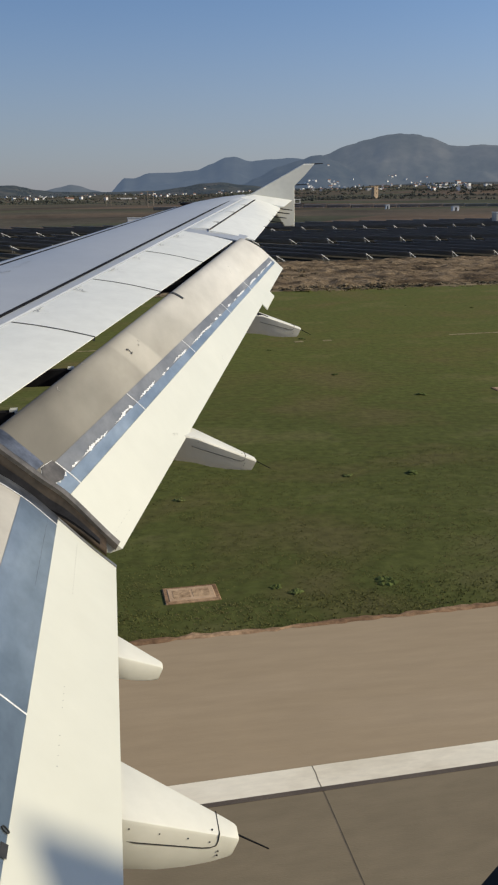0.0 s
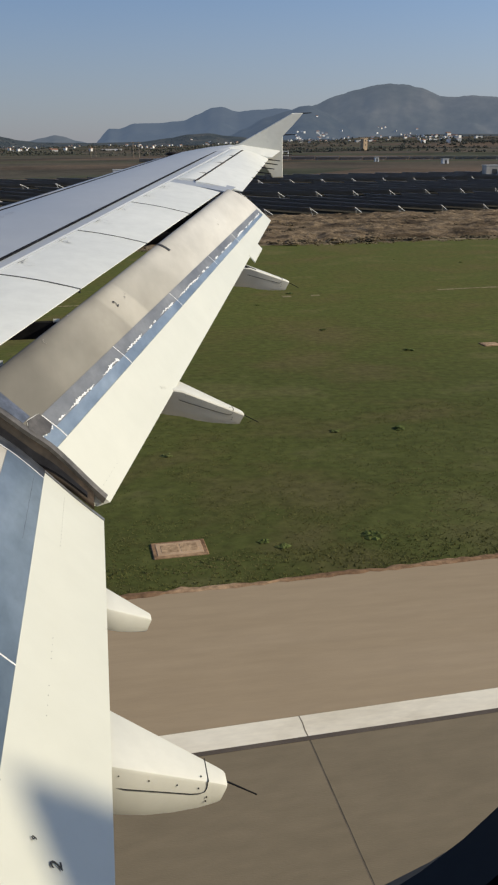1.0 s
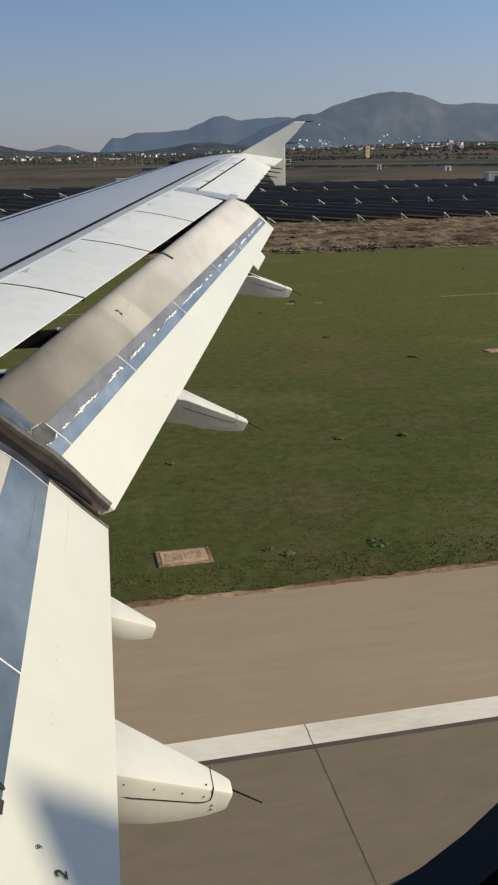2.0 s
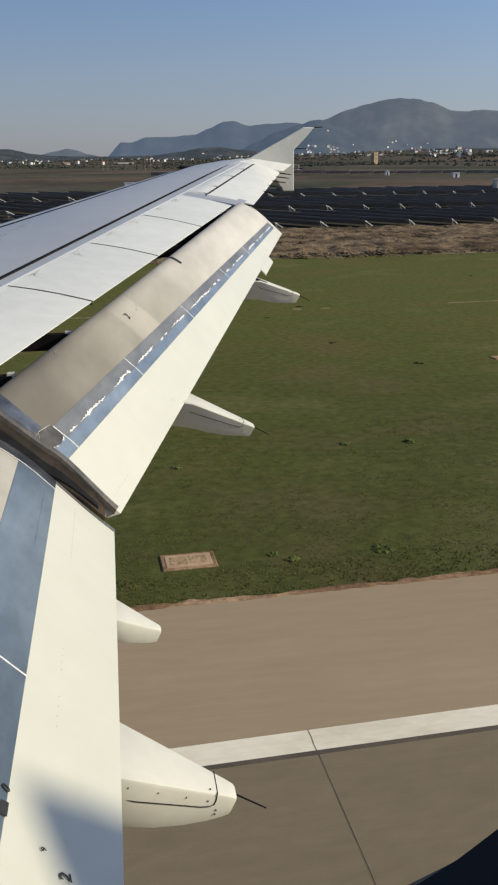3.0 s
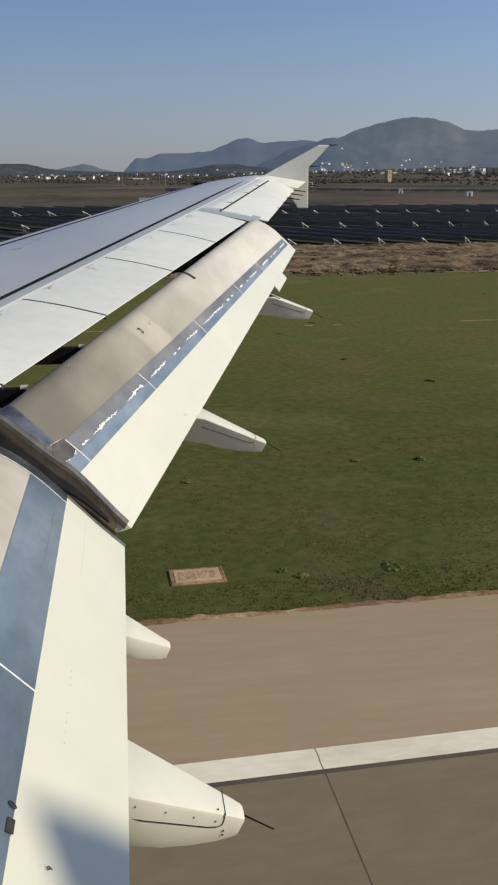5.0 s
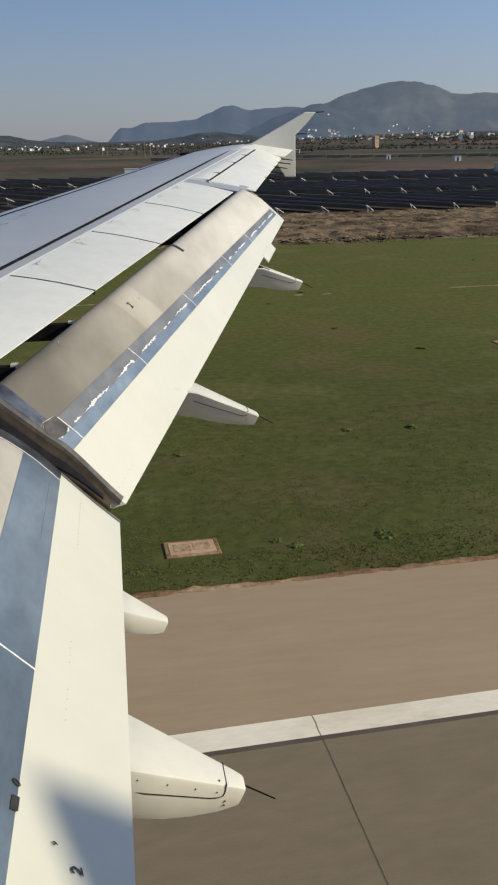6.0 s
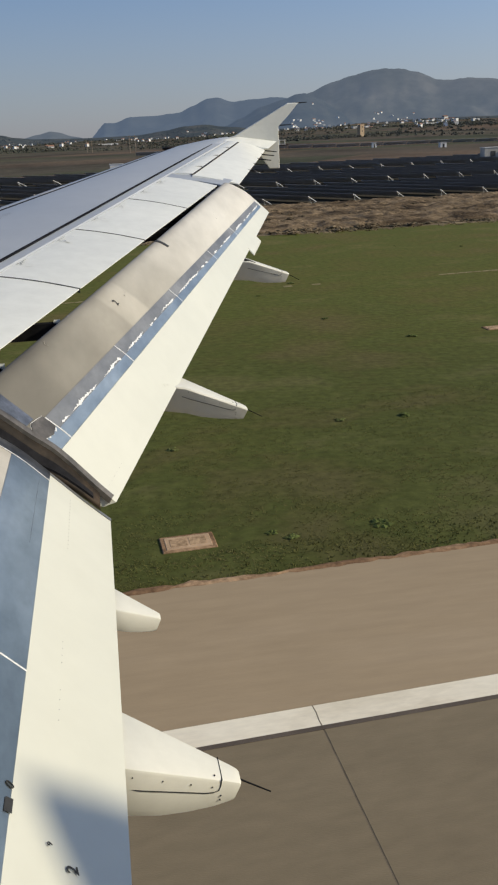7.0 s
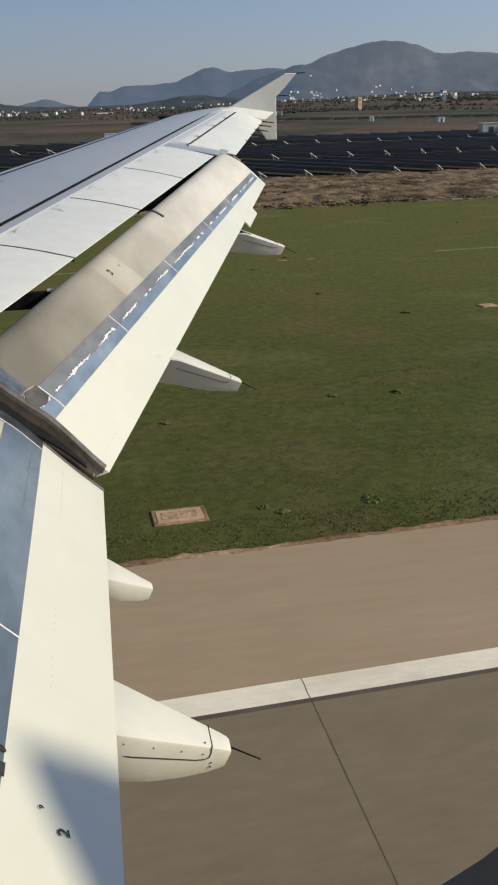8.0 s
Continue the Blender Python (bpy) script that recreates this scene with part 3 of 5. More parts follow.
def flap_mesh(name, line, stations, cut, materials, label, thick):
    """A flap: its upper line from nose to trailing edge, a lower line under it, soiled ahead of the metal strip."""
    bm = bmesh.new()
    rings, tops = [], 0
    for y in stations:
        top = line(y)
        tops = len(top)
        ends = [end_point(k) for k in range(tops)] if line is outboard_line and y == stations[0] else None
        t = thick(y)
        low = []
        for k in range(tops - 2, 0, -3):
            s = k / (tops - 1)
            low.append(top[k] - Vector((0.35 * t * s, t * (1 - s) ** 0.6 * 1.1 + 0.006)))
        if ends:
            ring = [tuple(e) for e in ends]
            for k in range(tops - 2, 0, -3):
                s = k / (tops - 1)
                ring.append((ends[k].x - 0.35 * t * s, ends[k].y, ends[k].z - t * (1 - s) ** 0.6 * 1.1 - 0.006))
            rings.append(ring)
            continue
        rings.append([(p[0], y, p[1]) for p in list(top) + low])
    vs = loft(bm, rings)
    bm.faces.ensure_lookup_table()
    n = len(rings[0])
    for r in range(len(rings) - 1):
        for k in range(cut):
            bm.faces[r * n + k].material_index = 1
    return sharp(part(name, outward(bm), materials, aircraft, label, True), 40)


def strip_on(line, a, b, k0, k1, parent, material=METAL, lift=0.0035, name="metal_strip", label="", n=6):
    bm = bmesh.new()
    rings = []
    for j in range(n + 1):
        y = lerp(a, b, j / n)
        pts = line(y)[k0:k1 + 1]
        ring = []
        for k, p in enumerate(pts):
            q = pts[min(k + 1, len(pts) - 1)] - pts[max(k - 1, 0)]
            nrm = Vector((-q[1], q[0])).normalized()
            nrm = nrm if nrm[1] > 0 else -nrm
            ring.append((p[0] + nrm[0] * lift, y, p[1] + nrm[1] * lift))
        rings.append(ring)
    loft(bm, [ring + [(x, y, z - 0.004) for x, y, z in ring[::-1]] for ring in rings])
    return sharp(part(name, outward(bm), material, parent, label, True), 30)


def ragged(line, a, b, parent, rng):
    """Torn bright sealant along the middle of a strip: one thin ragged ribbon with breaks."""
    y = a
    while y < b:
        run = rng.choice((rng.uniform(0.04, 0.15), rng.uniform(0.3, 0.9)))
        n = max(3, int(run / 0.012))
        bm = bmesh.new()
        rings = []
        for j in range(n + 1):
            yy = min(b, y + run * j / n)
            pts = line(yy)
            k = 4 * STEP + 2.7 + 0.35 * noise.noise(Vector((yy * 5, 0, 0))) + 0.22 * noise.noise(Vector((yy * 30, 7, 0)))
            p = lerp(pts[int(k)], pts[int(k) + 1], k % 1)
            q = (pts[int(k) + 1] - pts[int(k)]).normalized()
            nrm = Vector((-q[1], q[0])) if q[0] > 0 else Vector((q[1], -q[0]))
            w = (0.0025 + 0.013 * abs(noise.noise(Vector((yy * 22, 3, 0)))) + rng.uniform(0, 0.006)) * min(1, 4 * j / n, 4 * (n - j) / n + 0.1)
            e = rng.uniform(-0.004, 0.004)
            h = 0.006 + rng.uniform(0, 0.002)
            rings.append([(p[0] + q[0] * s + nrm[0] * h, yy, p[1] + q[1] * s + nrm[1] * h) for s in (e - w, e + w)])
        loft(bm, rings, closed=False)
        part("sealant_edge", bm, CHIP, parent, "torn white sealant")
        y += run + rng.uniform(0.02, 0.16)


rng = random.Random(5)
out_flap = flap_mesh("outboard_flap", outboard_line, [lerp(Y0, Y1, k / 12) for k in range(13)], 4 * STEP, [FLAP, SOILED_SHADED], "cream outboard flap, fully lowered, soiled and shade-darkened along its nose", lambda y: lerp(0.20, 0.12, (y - Y0) / (Y1 - Y0)))
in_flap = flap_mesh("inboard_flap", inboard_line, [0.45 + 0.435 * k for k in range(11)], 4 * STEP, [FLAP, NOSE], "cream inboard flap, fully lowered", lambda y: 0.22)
cuts = (5.09, 6.28, 7.65, 9.00, 10.03, 11.52)
MID = 4 * STEP + 3
# upper and lower halves coloured apart for their different reflections
for a, c in zip(cuts, cuts[1:]):
    strip_on(outboard_line, a + 0.006, c - 0.006, 4 * STEP, MID, out_flap, METAL, label="bare metal strip toned grey for the wing it reflects")
    st = strip_on(outboard_line, a + 0.006, c - 0.006, MID, 5 * STEP, out_flap, POLISHED, label="polished metal strip tinted for the sky it reflects")
    ragged(outboard_line, a + 0.05, c - 0.10, st, rng)
st = strip_on(outboard_line, 4.915, 5.082, 4 * STEP, 5 * STEP, out_flap, POLISHED, label="polished corner plate")
for a, c in ((0.5, 2.764), (2.776, 4.66)):
    strip_on(inboard_line, a, c, 4 * STEP, 5 * STEP, in_flap, POLISHED, label="polished metal strip tinted for the sky it reflects")
# pale joints between the strips
for y in cuts[:-1]:
    strip_on(outboard_line, y - 0.004, y + 0.004, 4 * STEP, 5 * STEP, out_flap, CHIP, 0.004, "strip_joint", n=1)
strip_on(inboard_line, 2.765, 2.775, 4 * STEP, 5 * STEP, in_flap, CHIP, 0.004, "strip_joint", n=1)

# curved metal edges where the two flaps meet
bm = bmesh.new()
rings = []
for k in range(STEP, 7 * STEP - 1):
    a, c = end_point(k, -0.006), end_point(k, 0.034)
    up = Vector((0.003, 0, 0.005))
    rings.append([a + up, c + up, c - up, a - up * 5])
loft(bm, rings)
sharp(part("end_seal", outward(bm), PLATE, out_flap, "bare metal edge of the flap's inner end", True), 40)
bm = bmesh.new()
rings = []
for k in range(STEP + 2, 4 * STEP):
    w = 0.12 - 0.03 * max(0, k - 11) / 8
    up = Vector((0.003, 0, 0.0055))
    a, c = end_point(k, 0.036), end_point(k, 0.036 + w)
    rings.append([a + up, c + up, c - up, a - up])
loft(bm, rings)
sharp(part("nose_cap", outward(bm), CAP, out_flap, "bare metal cap on the flap's nose corner", True), 40)
strip_on(inboard_line, 4.672, 4.795, STEP, 5 * STEP, in_flap, CAP, 0.005, "end_plate", "dull blue-grey metal end plate", n=2)
strip_on(inboard_line, 4.762, 4.795, 5 * STEP, 7 * STEP, in_flap, METAL, 0.005, "end_plate", n=1)
strip_on(inboard_line, 4.662, 4.670, 3 * STEP, 5 * STEP, in_flap, CHIP, 0.005, "strip_joint", n=1)


def inboard_z(x):
    pts = inboard_line(4.8)[STEP:]
    for p, q in zip(pts, pts[1:]):
        if p[0] <= x <= q[0]:
            return lerp(p[1], q[1], (x - p[0]) / (q[0] - p[0]))
    return pts[-1][1]


def gap_filler():
    """The dirty rubber seal that closes the step between the two flaps."""
    bm = bmesh.new()
    rings = []
    for k in range(STEP + 1, 7 * STEP - 4):
        e = end_point(k, -0.004)
        z = lerp(min(inboard_z(e.x), e.z - 0.03), e.z - 0.03, min(1, max(0, (k - 22) / 8)))
        y = min(4.79, e.y - 0.01)
        rings.append([(e.x, y, z - 0.012), (e.x, lerp(y, e.y, 0.35), lerp(z, e.z, 0.35) - 0.035), (e.x, lerp(y, e.y, 0.7), lerp(z, e.z, 0.7) - 0.035), (e.x, e.y, e.z - 0.022),
                      (e.x, e.y + 0.03, e.z - 0.03), (e.x, e.y + 0.03, z - 0.05), (e.x, y, z - 0.05)])
    loft(bm, rings)
    ob = part("gap_seal", outward(bm), SEAL, aircraft, "dirty dark seal between the two flaps", True)
    bm = bmesh.new()
    rings = []
    for k in range(STEP + 1, 7 * STEP - 5):
        e = end_point(k, -0.004)
        z = lerp(min(inboard_z(e.x), e.z - 0.03), e.z - 0.03, min(1, max(0, (k - 22) / 8)))
        y = min(4.79, e.y - 0.01)
        rings.append([(e.x, lerp(y, e.y, s), lerp(z, e.z, s) + d) for s, d in ((0.08, 0.0), (0.25, -0.014), (0.62, -0.028), (0.62, -0.05), (0.08, -0.03))])
    loft(bm, rings)
    part("gap_line", outward(bm), DARK, ob, "black slit along the seal")


gap_filler()


def fairing(y, w, xt, zt, dx, dz, d0, d1, wick=True, back=0.75, slot=False, cant=0.92):
    """A flap track fairing: a flat-topped canoe that tapers aft to a clean-cut end below the trailing edge."""
    bm = bmesh.new()
    rings = []
    for s in (-back / dx, -0.4 * back / dx, 0.0, 0.25, 0.5, 0.75, 0.93, 0.985, 1.0):
        e = 1.0 if s < 0.95 else (0.97 if s < 0.99 else 0.90)
        hw = w * lerp(1.0, 0.27, max(0, s)) * e
        zc = zt - 0.012 + dz * s - (1 - e) * 0.08
        dep = lerp(d0, d1, max(0, s) ** 1.5) * e
        if s < 0:
            zc = zt - 0.012 + dz * s * 0.75 - 0.09 * min(1, -s)
        c = min(0.016, hw * 0.3)
        x = xt + dx * s
        half = [(hw - c, 0.0), (hw - 0.3 * c, -0.3 * c), (hw, -c), (lerp(hw * cant, hw, 0.2), -dep * 0.75), (hw * cant * 0.92, -dep * 0.92), (hw * cant * 0.72, -dep)]
        sec = half + [(-a, b) for a, b in half[::-1]]
        rings.append([(x + 0.45 * b * max(0.0, (s - 0.7) / 0.3), y + a, zc + b) for a, b in sec])
    loft(bm, rings)
    ob = sharp(part("flap_track_fairing", outward(bm), FAIR, aircraft, "pale flap track fairing ending in a clean-cut tip", True), 30)
    # panel line round the tail cone and along its side
    if wick:
        def side(s, drop, out=0.0005):
            return Vector((xt + dx * s, y - w * lerp(1, 0.27, max(0, s)) - out + (1 - cant) * 0.8 * w * lerp(1, 0.27, max(0, s)) * drop / max(0.05, lerp(d0, d1, max(0, s))), zt - 0.012 + dz * s - drop))
        a = [side(s, lerp(0.105, 0.062, max(0, s)) * (d0 / 0.27)) for s in (-0.05, 0.1, 0.3, 0.5, 0.66)]
        a += [side(0.74, 0.062), side(0.785, 0.050), side(0.805, 0.030), side(0.815, 0.004)]
        for v in (-0.96, -0.5, 0.0, 0.5, 0.96):
            a.append(Vector((xt + dx * 0.822, y + v * w * lerp(1, 0.27, 0.822), zt - 0.0115 + dz * 0.822)))
        bm = bmesh.new()
        for p, q in zip(a, a[1:]):
            rod(bm, p, q, 0.0021, n=4)
        part("panel_line", bm, DARK, ob)
        for p in [side(s, 0.042 * (d0 / 0.27)) for s in (0.05, 0.30, 0.54, 0.73)] + [side(0.80, 0.075), side(0.79, 0.095), side(0.76, -0.002) + Vector((0, 0.02, 0))]:
            bm = bmesh.new()
            rod(bm, p + Vector((0, 0.004, 0)), p - Vector((0, 0.002, -0.002)), 0.0030, n=6)
            part("screw", bm, DARK, ob)
        bm = bmesh.new()
        p = Vector((xt + dx * 0.99, y, zt + dz - 0.03))
        rod(bm, p, p + Vector((0.12, -0.02, -0.066)), 0.004, 0.003, 5)
        part("static_wick", bm, DARK, ob)
    if slot:
        bm = bmesh.new()
        z = zt - 0.006
        loft(bm, [[(xt - 0.05, y - w * 0.99, z + 0.012 - k), (xt - 0.05, y + w * 0.9, z + 0.012 - k), (xt + 0.07, y - w * 0.85, z - 0.028 - k)] for k in (0.0, 0.02)])
        part("slot", outward(bm), DARK, ob, "dark slot under the flap's edge")
    return ob


fairing(2.77, 0.17, -0.059, -2.02, 0.425, -0.243, 0.25, 0.085)
fairing(3.85, 0.11, -0.059, -2.02, 0.21, -0.125, 0.138, 0.07, wick=False)
fairing(6.63, 0.16, 0.573, -1.702, 0.50, -0.25, 0.24, 0.09, cant=0.45)
fairing(9.78, 0.17, 1.647, -1.180, 0.47, -0.18, 0.23, 0.10, slot=True, cant=0.45)
bm = bmesh.new()
rings = []
for y in (9.98, 10.5):
    p, q = outboard_line(y)[-3], outboard_line(y)[-1]
    e = q + (q - p).normalized() * 0.08
    rings.append([(p[0], y, p[1] + 0.004), (e[0], y, e[1] + 0.004), (e[0], y, e[1] - 0.012), (p[0], y, p[1] - 0.012)])
loft(bm, rings)
part("flap_tab", outward(bm), FLAP, out_flap)

# stencils and small marks on the flaps
def mark(parent, line, y, k, half_y, half_k, material=INK, lift=0.005, name="stencil_mark"):
    return strip_on(line, y - half_y, y + half_y, int(k), int(k) + half_k, parent, material, lift, name, n=1)


mark(out_flap, outboard_line, 8.44, 9, 0.024, 4)


def on_line(line, y, k, lift=0.006):
    """A point on a flap's skin at a fractional station k, and the skin's normal there."""
    pts = line(y)
    i = min(int(k), len(pts) - 2)
    p, q = lerp(pts[i], pts[i + 1], k - i), pts[i + 1] - pts[i]
    nrm = Vector((-q[1], 0, q[0])).normalized()
    nrm = nrm if nrm.z > 0 else -nrm
    return Vector((p[0], y, p[1])) + nrm * lift, nrm


def plate(name, line, corners, material, parent, lift=0.006, label=""):
    bm = bmesh.new()
    bm.faces.new([bm.verts.new(on_line(line, y, k, lift)[0]) for y, k in corners])
    bmesh.ops.recalc_face_normals(bm, faces=bm.faces[:])
    return part(name, bm, material, parent, label)


def smear(line, parent, spots, width, material=SMEAR, name="smear"):
    pts = [on_line(line, y, k, 0.004) for y, k in spots]
    return ribbon([p for p, q in pts], pts[0][1], width, material, parent, name)


plate("stencil_mark", inboard_line, ((2.058, 24.6), (2.064, 25.15), (2.122, 25.15), (2.116, 24.6)), INK, in_flap)
smear(outboard_line, out_flap, [(5.75, 11.0), (5.72, 11.5), (5.73, 12.2)], 0.010)
smear(outboard_line, out_flap, [(6.25, 9.6), (6.22, 10.0), (6.24, 10.6)], 0.008)
plate("corner_plate", outboard_line, ((4.905, 20.2), (4.955, 19.2), (5.075, 19.6), (5.08, 21.0), (5.075, 22.3), (5.0, 23.0), (4.91, 22.4)), PLATE, out_flap, 0.0075, "dark six-sided metal plate on the flap's corner")
smear(outboard_line, out_flap, [(4.905, 20.2), (4.93, 19.6), (4.955, 19.1), (5.02, 19.3), (5.08, 19.5)], 0.0022, CHIP, "sealant_bead")
smear(outboard_line, out_flap, [(4.92 + 0.014 * j, 22.9 - 0.25 * (j % 3)) for j in range(12)], 0.010, CHIP, "sealant_edge")
for a, b in ((3.75, 4.62),):
    smear(inboard_line, in_flap, [(lerp(a, b, j / 12), 23.7 + 0.05 * (j % 2)) for j in range(13)], 0.0018, CAP, "strip_seam")
for y, k in ((7.06, 13.6), (7.01, 14.1), (10.05, 14.5), (10.12, 13.6), (9.98, 15.3)):
    smear(outboard_line, out_flap, [(y, k), (y + 0.012, k + 0.22), (y - 0.006, k + 0.45)], 0.007, INK, "faint_mark")
for y, k in ((6.36, 30.2), (6.40, 30.8), (8.05, 29.8), (8.02, 30.5)):
    smear(outboard_line, out_flap, [(y, k), (y + 0.010, k + 0.3), (y - 0.008, k + 0.6)], 0.006, SMUDGE, "faint_mark")
def digit(text, y, line, k, parent, size, spin):
    cu = bpy.data.curves.new("digit", "FONT")
    cu.body, cu.size, cu.extrude = text, size, 0.001
    tmp = bpy.data.objects.new("digit", cu)
    me = bpy.data.meshes.new_from_object(tmp)
    bpy.data.objects.remove(tmp)
    me.materials.append(INK)
    ob = new("stencil_digit", me)
    pts = line(y)
    q = (pts[k + 1] - pts[k]).normalized()
    far = line(y + 0.1)[k]
    ax, ay = Vector((q[0], 0, q[1])), Vector((far[0] - pts[k][0], 0.1, far[1] - pts[k][1])).normalized()
    nz = ax.cross(ay).normalized()
    ay = nz.cross(ax)
    m = Matrix((ax, ay, nz)).transposed().to_4x4()
    m.translation = Vector((pts[k][0], y, pts[k][1])) + nz * 0.006
    ob.matrix_local = m @ pose(0, 0, 0, 0, 0, spin)
    ob.parent = parent
    return ob


digit("2", 6.80, outboard_line, 15, out_flap, 0.085, 95)
digit("2", 1.985, inboard_line, 30, in_flap, 0.062, 105)
digit("2", 3.98, inboard_line, 18, in_flap, 0.085, 105)
digit("9", 2.035, inboard_line, 28, in_flap, 0.028, 105)
digit("0", 2.155, inboard_line, 25, in_flap, 0.045, 70)
for line, parent, ys, k in ((inboard_line, in_flap, [2.62, 2.68, 2.74, 2.80, 2.98, 3.03, 3.08, 3.13] + [4.0 + 0.045 * j for j in range(15)], 28), (outboard_line, out_flap, [5.02 + 0.05 * j for j in range(6)], 31)):
    for y in ys:
        bm = bmesh.new()
        p = line(y)[k]
        rod(bm, (p[0], y, p[1] - 0.002), (p[0] + 0.002, y, p[1] + 0.0012), 0.0017, n=5)
        part("rivet", bm, SMUDGE, parent)

# ---- fuselage round the camera, with the window's opening; fin and tailplane behind ----
WY, WX, WZ = 0.10, -0.040, 0.057            # the window's inner pane plane and centre
RAD, CY, CZ = 1.98, -1.82, -0.50


def hull_radius(x):
    if x > 8:
        s = (x - 8) / 9.5
        return max(0.12, RAD * (1 - s ** 1.5))
    if x < -15:
        s = (-15 - x) / 5.0
        return RAD * math.sqrt(max(0.003, 1 - s * s))
    return RAD


def hull(name, shrink, material, label):
    bm = bmesh.new()
    xs = [-20, -19.6, -18.8, -17.4, -15, -11, -7, -3, -1, -0.25, 0.19, 1, 3, 5.5, 8, 9.5, 11, 12.5, 14, 15.5, 16.6, 17.4]
    z0, z1 = WZ - 0.25, WZ + 0.25
    angs = [math.asin((z0 - CZ) / RAD), math.asin((z1 - CZ) / RAD)]
    extra = [angs[1] + (2 * math.pi - (angs[1] - angs[0])) * k / 30 for k in range(1, 30)]
    angs = angs + extra
    rows = []
    for x in xs:
        r = hull_radius(x) - shrink
        up = 0.9 * max(0, (x - 8) / 9.5) ** 1.3
        rows.append([bm.verts.new((x, CY + r * math.cos(a), CZ + up + r * math.sin(a))) for a in angs])
    n = len(angs)
    for i in range(len(xs) - 1):
        for k in range(n):
            if k == 0 and xs[i] == -0.25:
                continue
            bm.faces.new((rows[i][k], rows[i][(k + 1) % n], rows[i + 1][(k + 1) % n], rows[i + 1][k]))
    bm.faces.new(rows[0])
    bm.faces.new(rows[-1])
    return sharp(part(name, outward(bm), material, aircraft, label, True), 40)


hull("fuselage", 0.0, HULL, "white fuselage tube")
hull("cabin_lining", 0.04, LINING, "dark cabin lining")


def window_surround():
    """A flared frame with a round-cornered opening; its flange covers the hole in the wall."""
    bm = bmesh.new()
    rings = []
    for y, hw, hh, r in ((WY + 0.012, 0.30, 0.33, 0.05), (WY, 0.290, 0.32, 0.05), (WY, 0.131, 0.182, 0.076), (WY + 0.004, 0.125, 0.176, 0.072), (WY + 0.012, 0.124, 0.175, 0.071),
                         (WY + 0.03, 0.150, 0.201, 0.09), (WY + 0.072, 0.180, 0.235, 0.11), (WY + 0.072, 0.30, 0.33, 0.05)):
        ring = []
        for k in range(56):
            q, a = k // 14, radians((k % 14) * 90 / 13 + 90 * (k // 14))
            cx, cz = (hw - r) * (1 if q in (0, 3) else -1), (hh - r) * (1 if q in (0, 1) else -1)
            ring.append((WX + cx + r * math.cos(a), y, WZ + cz + r * math.sin(a)))
        rings.append(ring)
    vs = [[bm.verts.new(p) for p in ring] for ring in rings]
    for a, b in zip(vs, vs[1:] + vs[:1]):
        for k in range(56):
            bm.faces.new((a[k], a[(k + 1) % 56], b[(k + 1) % 56], b[k]))
    return sharp(part("window_surround", outward(bm), LINING, aircraft, "dark rounded window surround", True), 30)


window_surround()

bm = bmesh.new()
loft(bm, [[(x0, CY - w, z), (lerp(x0, x1, 0.3), CY - 1.6 * w, z), (x1, CY, z), (lerp(x0, x1, 0.3), CY + 1.6 * w, z), (x0, CY + w, z)]
          for x0, x1, z, w in ((9.6, 16.6, 1.0, 0.16), (14.3, 18.2, 5.0, 0.10), (16.5, 19.0, 6.75, 0.06), (17.6, 19.6, 7.54, 0.04), (18.0, 19.75, 7.82, 0.03))])
part("tail_fin", outward(bm), HULL, aircraft, "white tail fin")
for s in (-1, 1):
    bm = bmesh.new()
    loft(bm, [[(x0, CY + s * y, z), (lerp(x0, x1, 0.3), CY + s * y, z + 0.12), (x1, CY + s * y, z), (lerp(x0, x1, 0.3), CY + s * y, z - 0.12)]
              for x0, x1, y, z in ((12.4, 15.6, 0.5, 0.5), (15.0, 16.4, 6.2, 1.05))])
    part("tailplane", outward(bm), HULL, aircraft, "white tailplane")


# ---- the ground: u along the runway, v away from it ----
GROUND = Matrix.Rotation(TURN, 4, "Z")


def place(u, v, z=0.0):
    return GROUND @ Vector((u, v, z))


RISE = ((204, 0.0), (250, 1.8), (297, 3.5), (335, 4.4), (420, 6.2), (520, 8.9), (700, 12.0), (900, 13.6), (1500, 21.0), (2300, 29.0), (2900, 36.0), (3300, 38.0), (4600, 38.0))


def terrain(u, v):
    """Flat airfield; the land climbs gently from the solar farm to the mountain's foot, and more below the peak."""
    if v < 204:
        return 0.0
    z = float(np.interp(v, [p[0] for p in RISE], [p[1] for p in RISE]))
    s = min(1.0, max(0.0, (v - 340) / 1600))
    roll = 6.0 * noise.noise(Vector((u * 0.0035, v * 0.003, 3.1))) + 2.2 * noise.noise(Vector((u * 0.011, v * 0.009, 7.7)))
    az = math.degrees(math.atan2(u, v)) - 2.5
    slope = float(np.interp(az, (4.0, 9.0, 13.0, 18.0, 22.0, 30.0), (0.0, 6.0, 13.0, 18.0, 24.0, 20.0))) * float(np.interp(v, (1050, 1500, 2500), (0.0, 0.4, 1.0)))
    return z + slope + roll * s ** 0.5 * (1 + s)


EDGE_V, LINE_V = 26.05, 18.6
GRASS_V, DRY_V = 137.5, 203.0


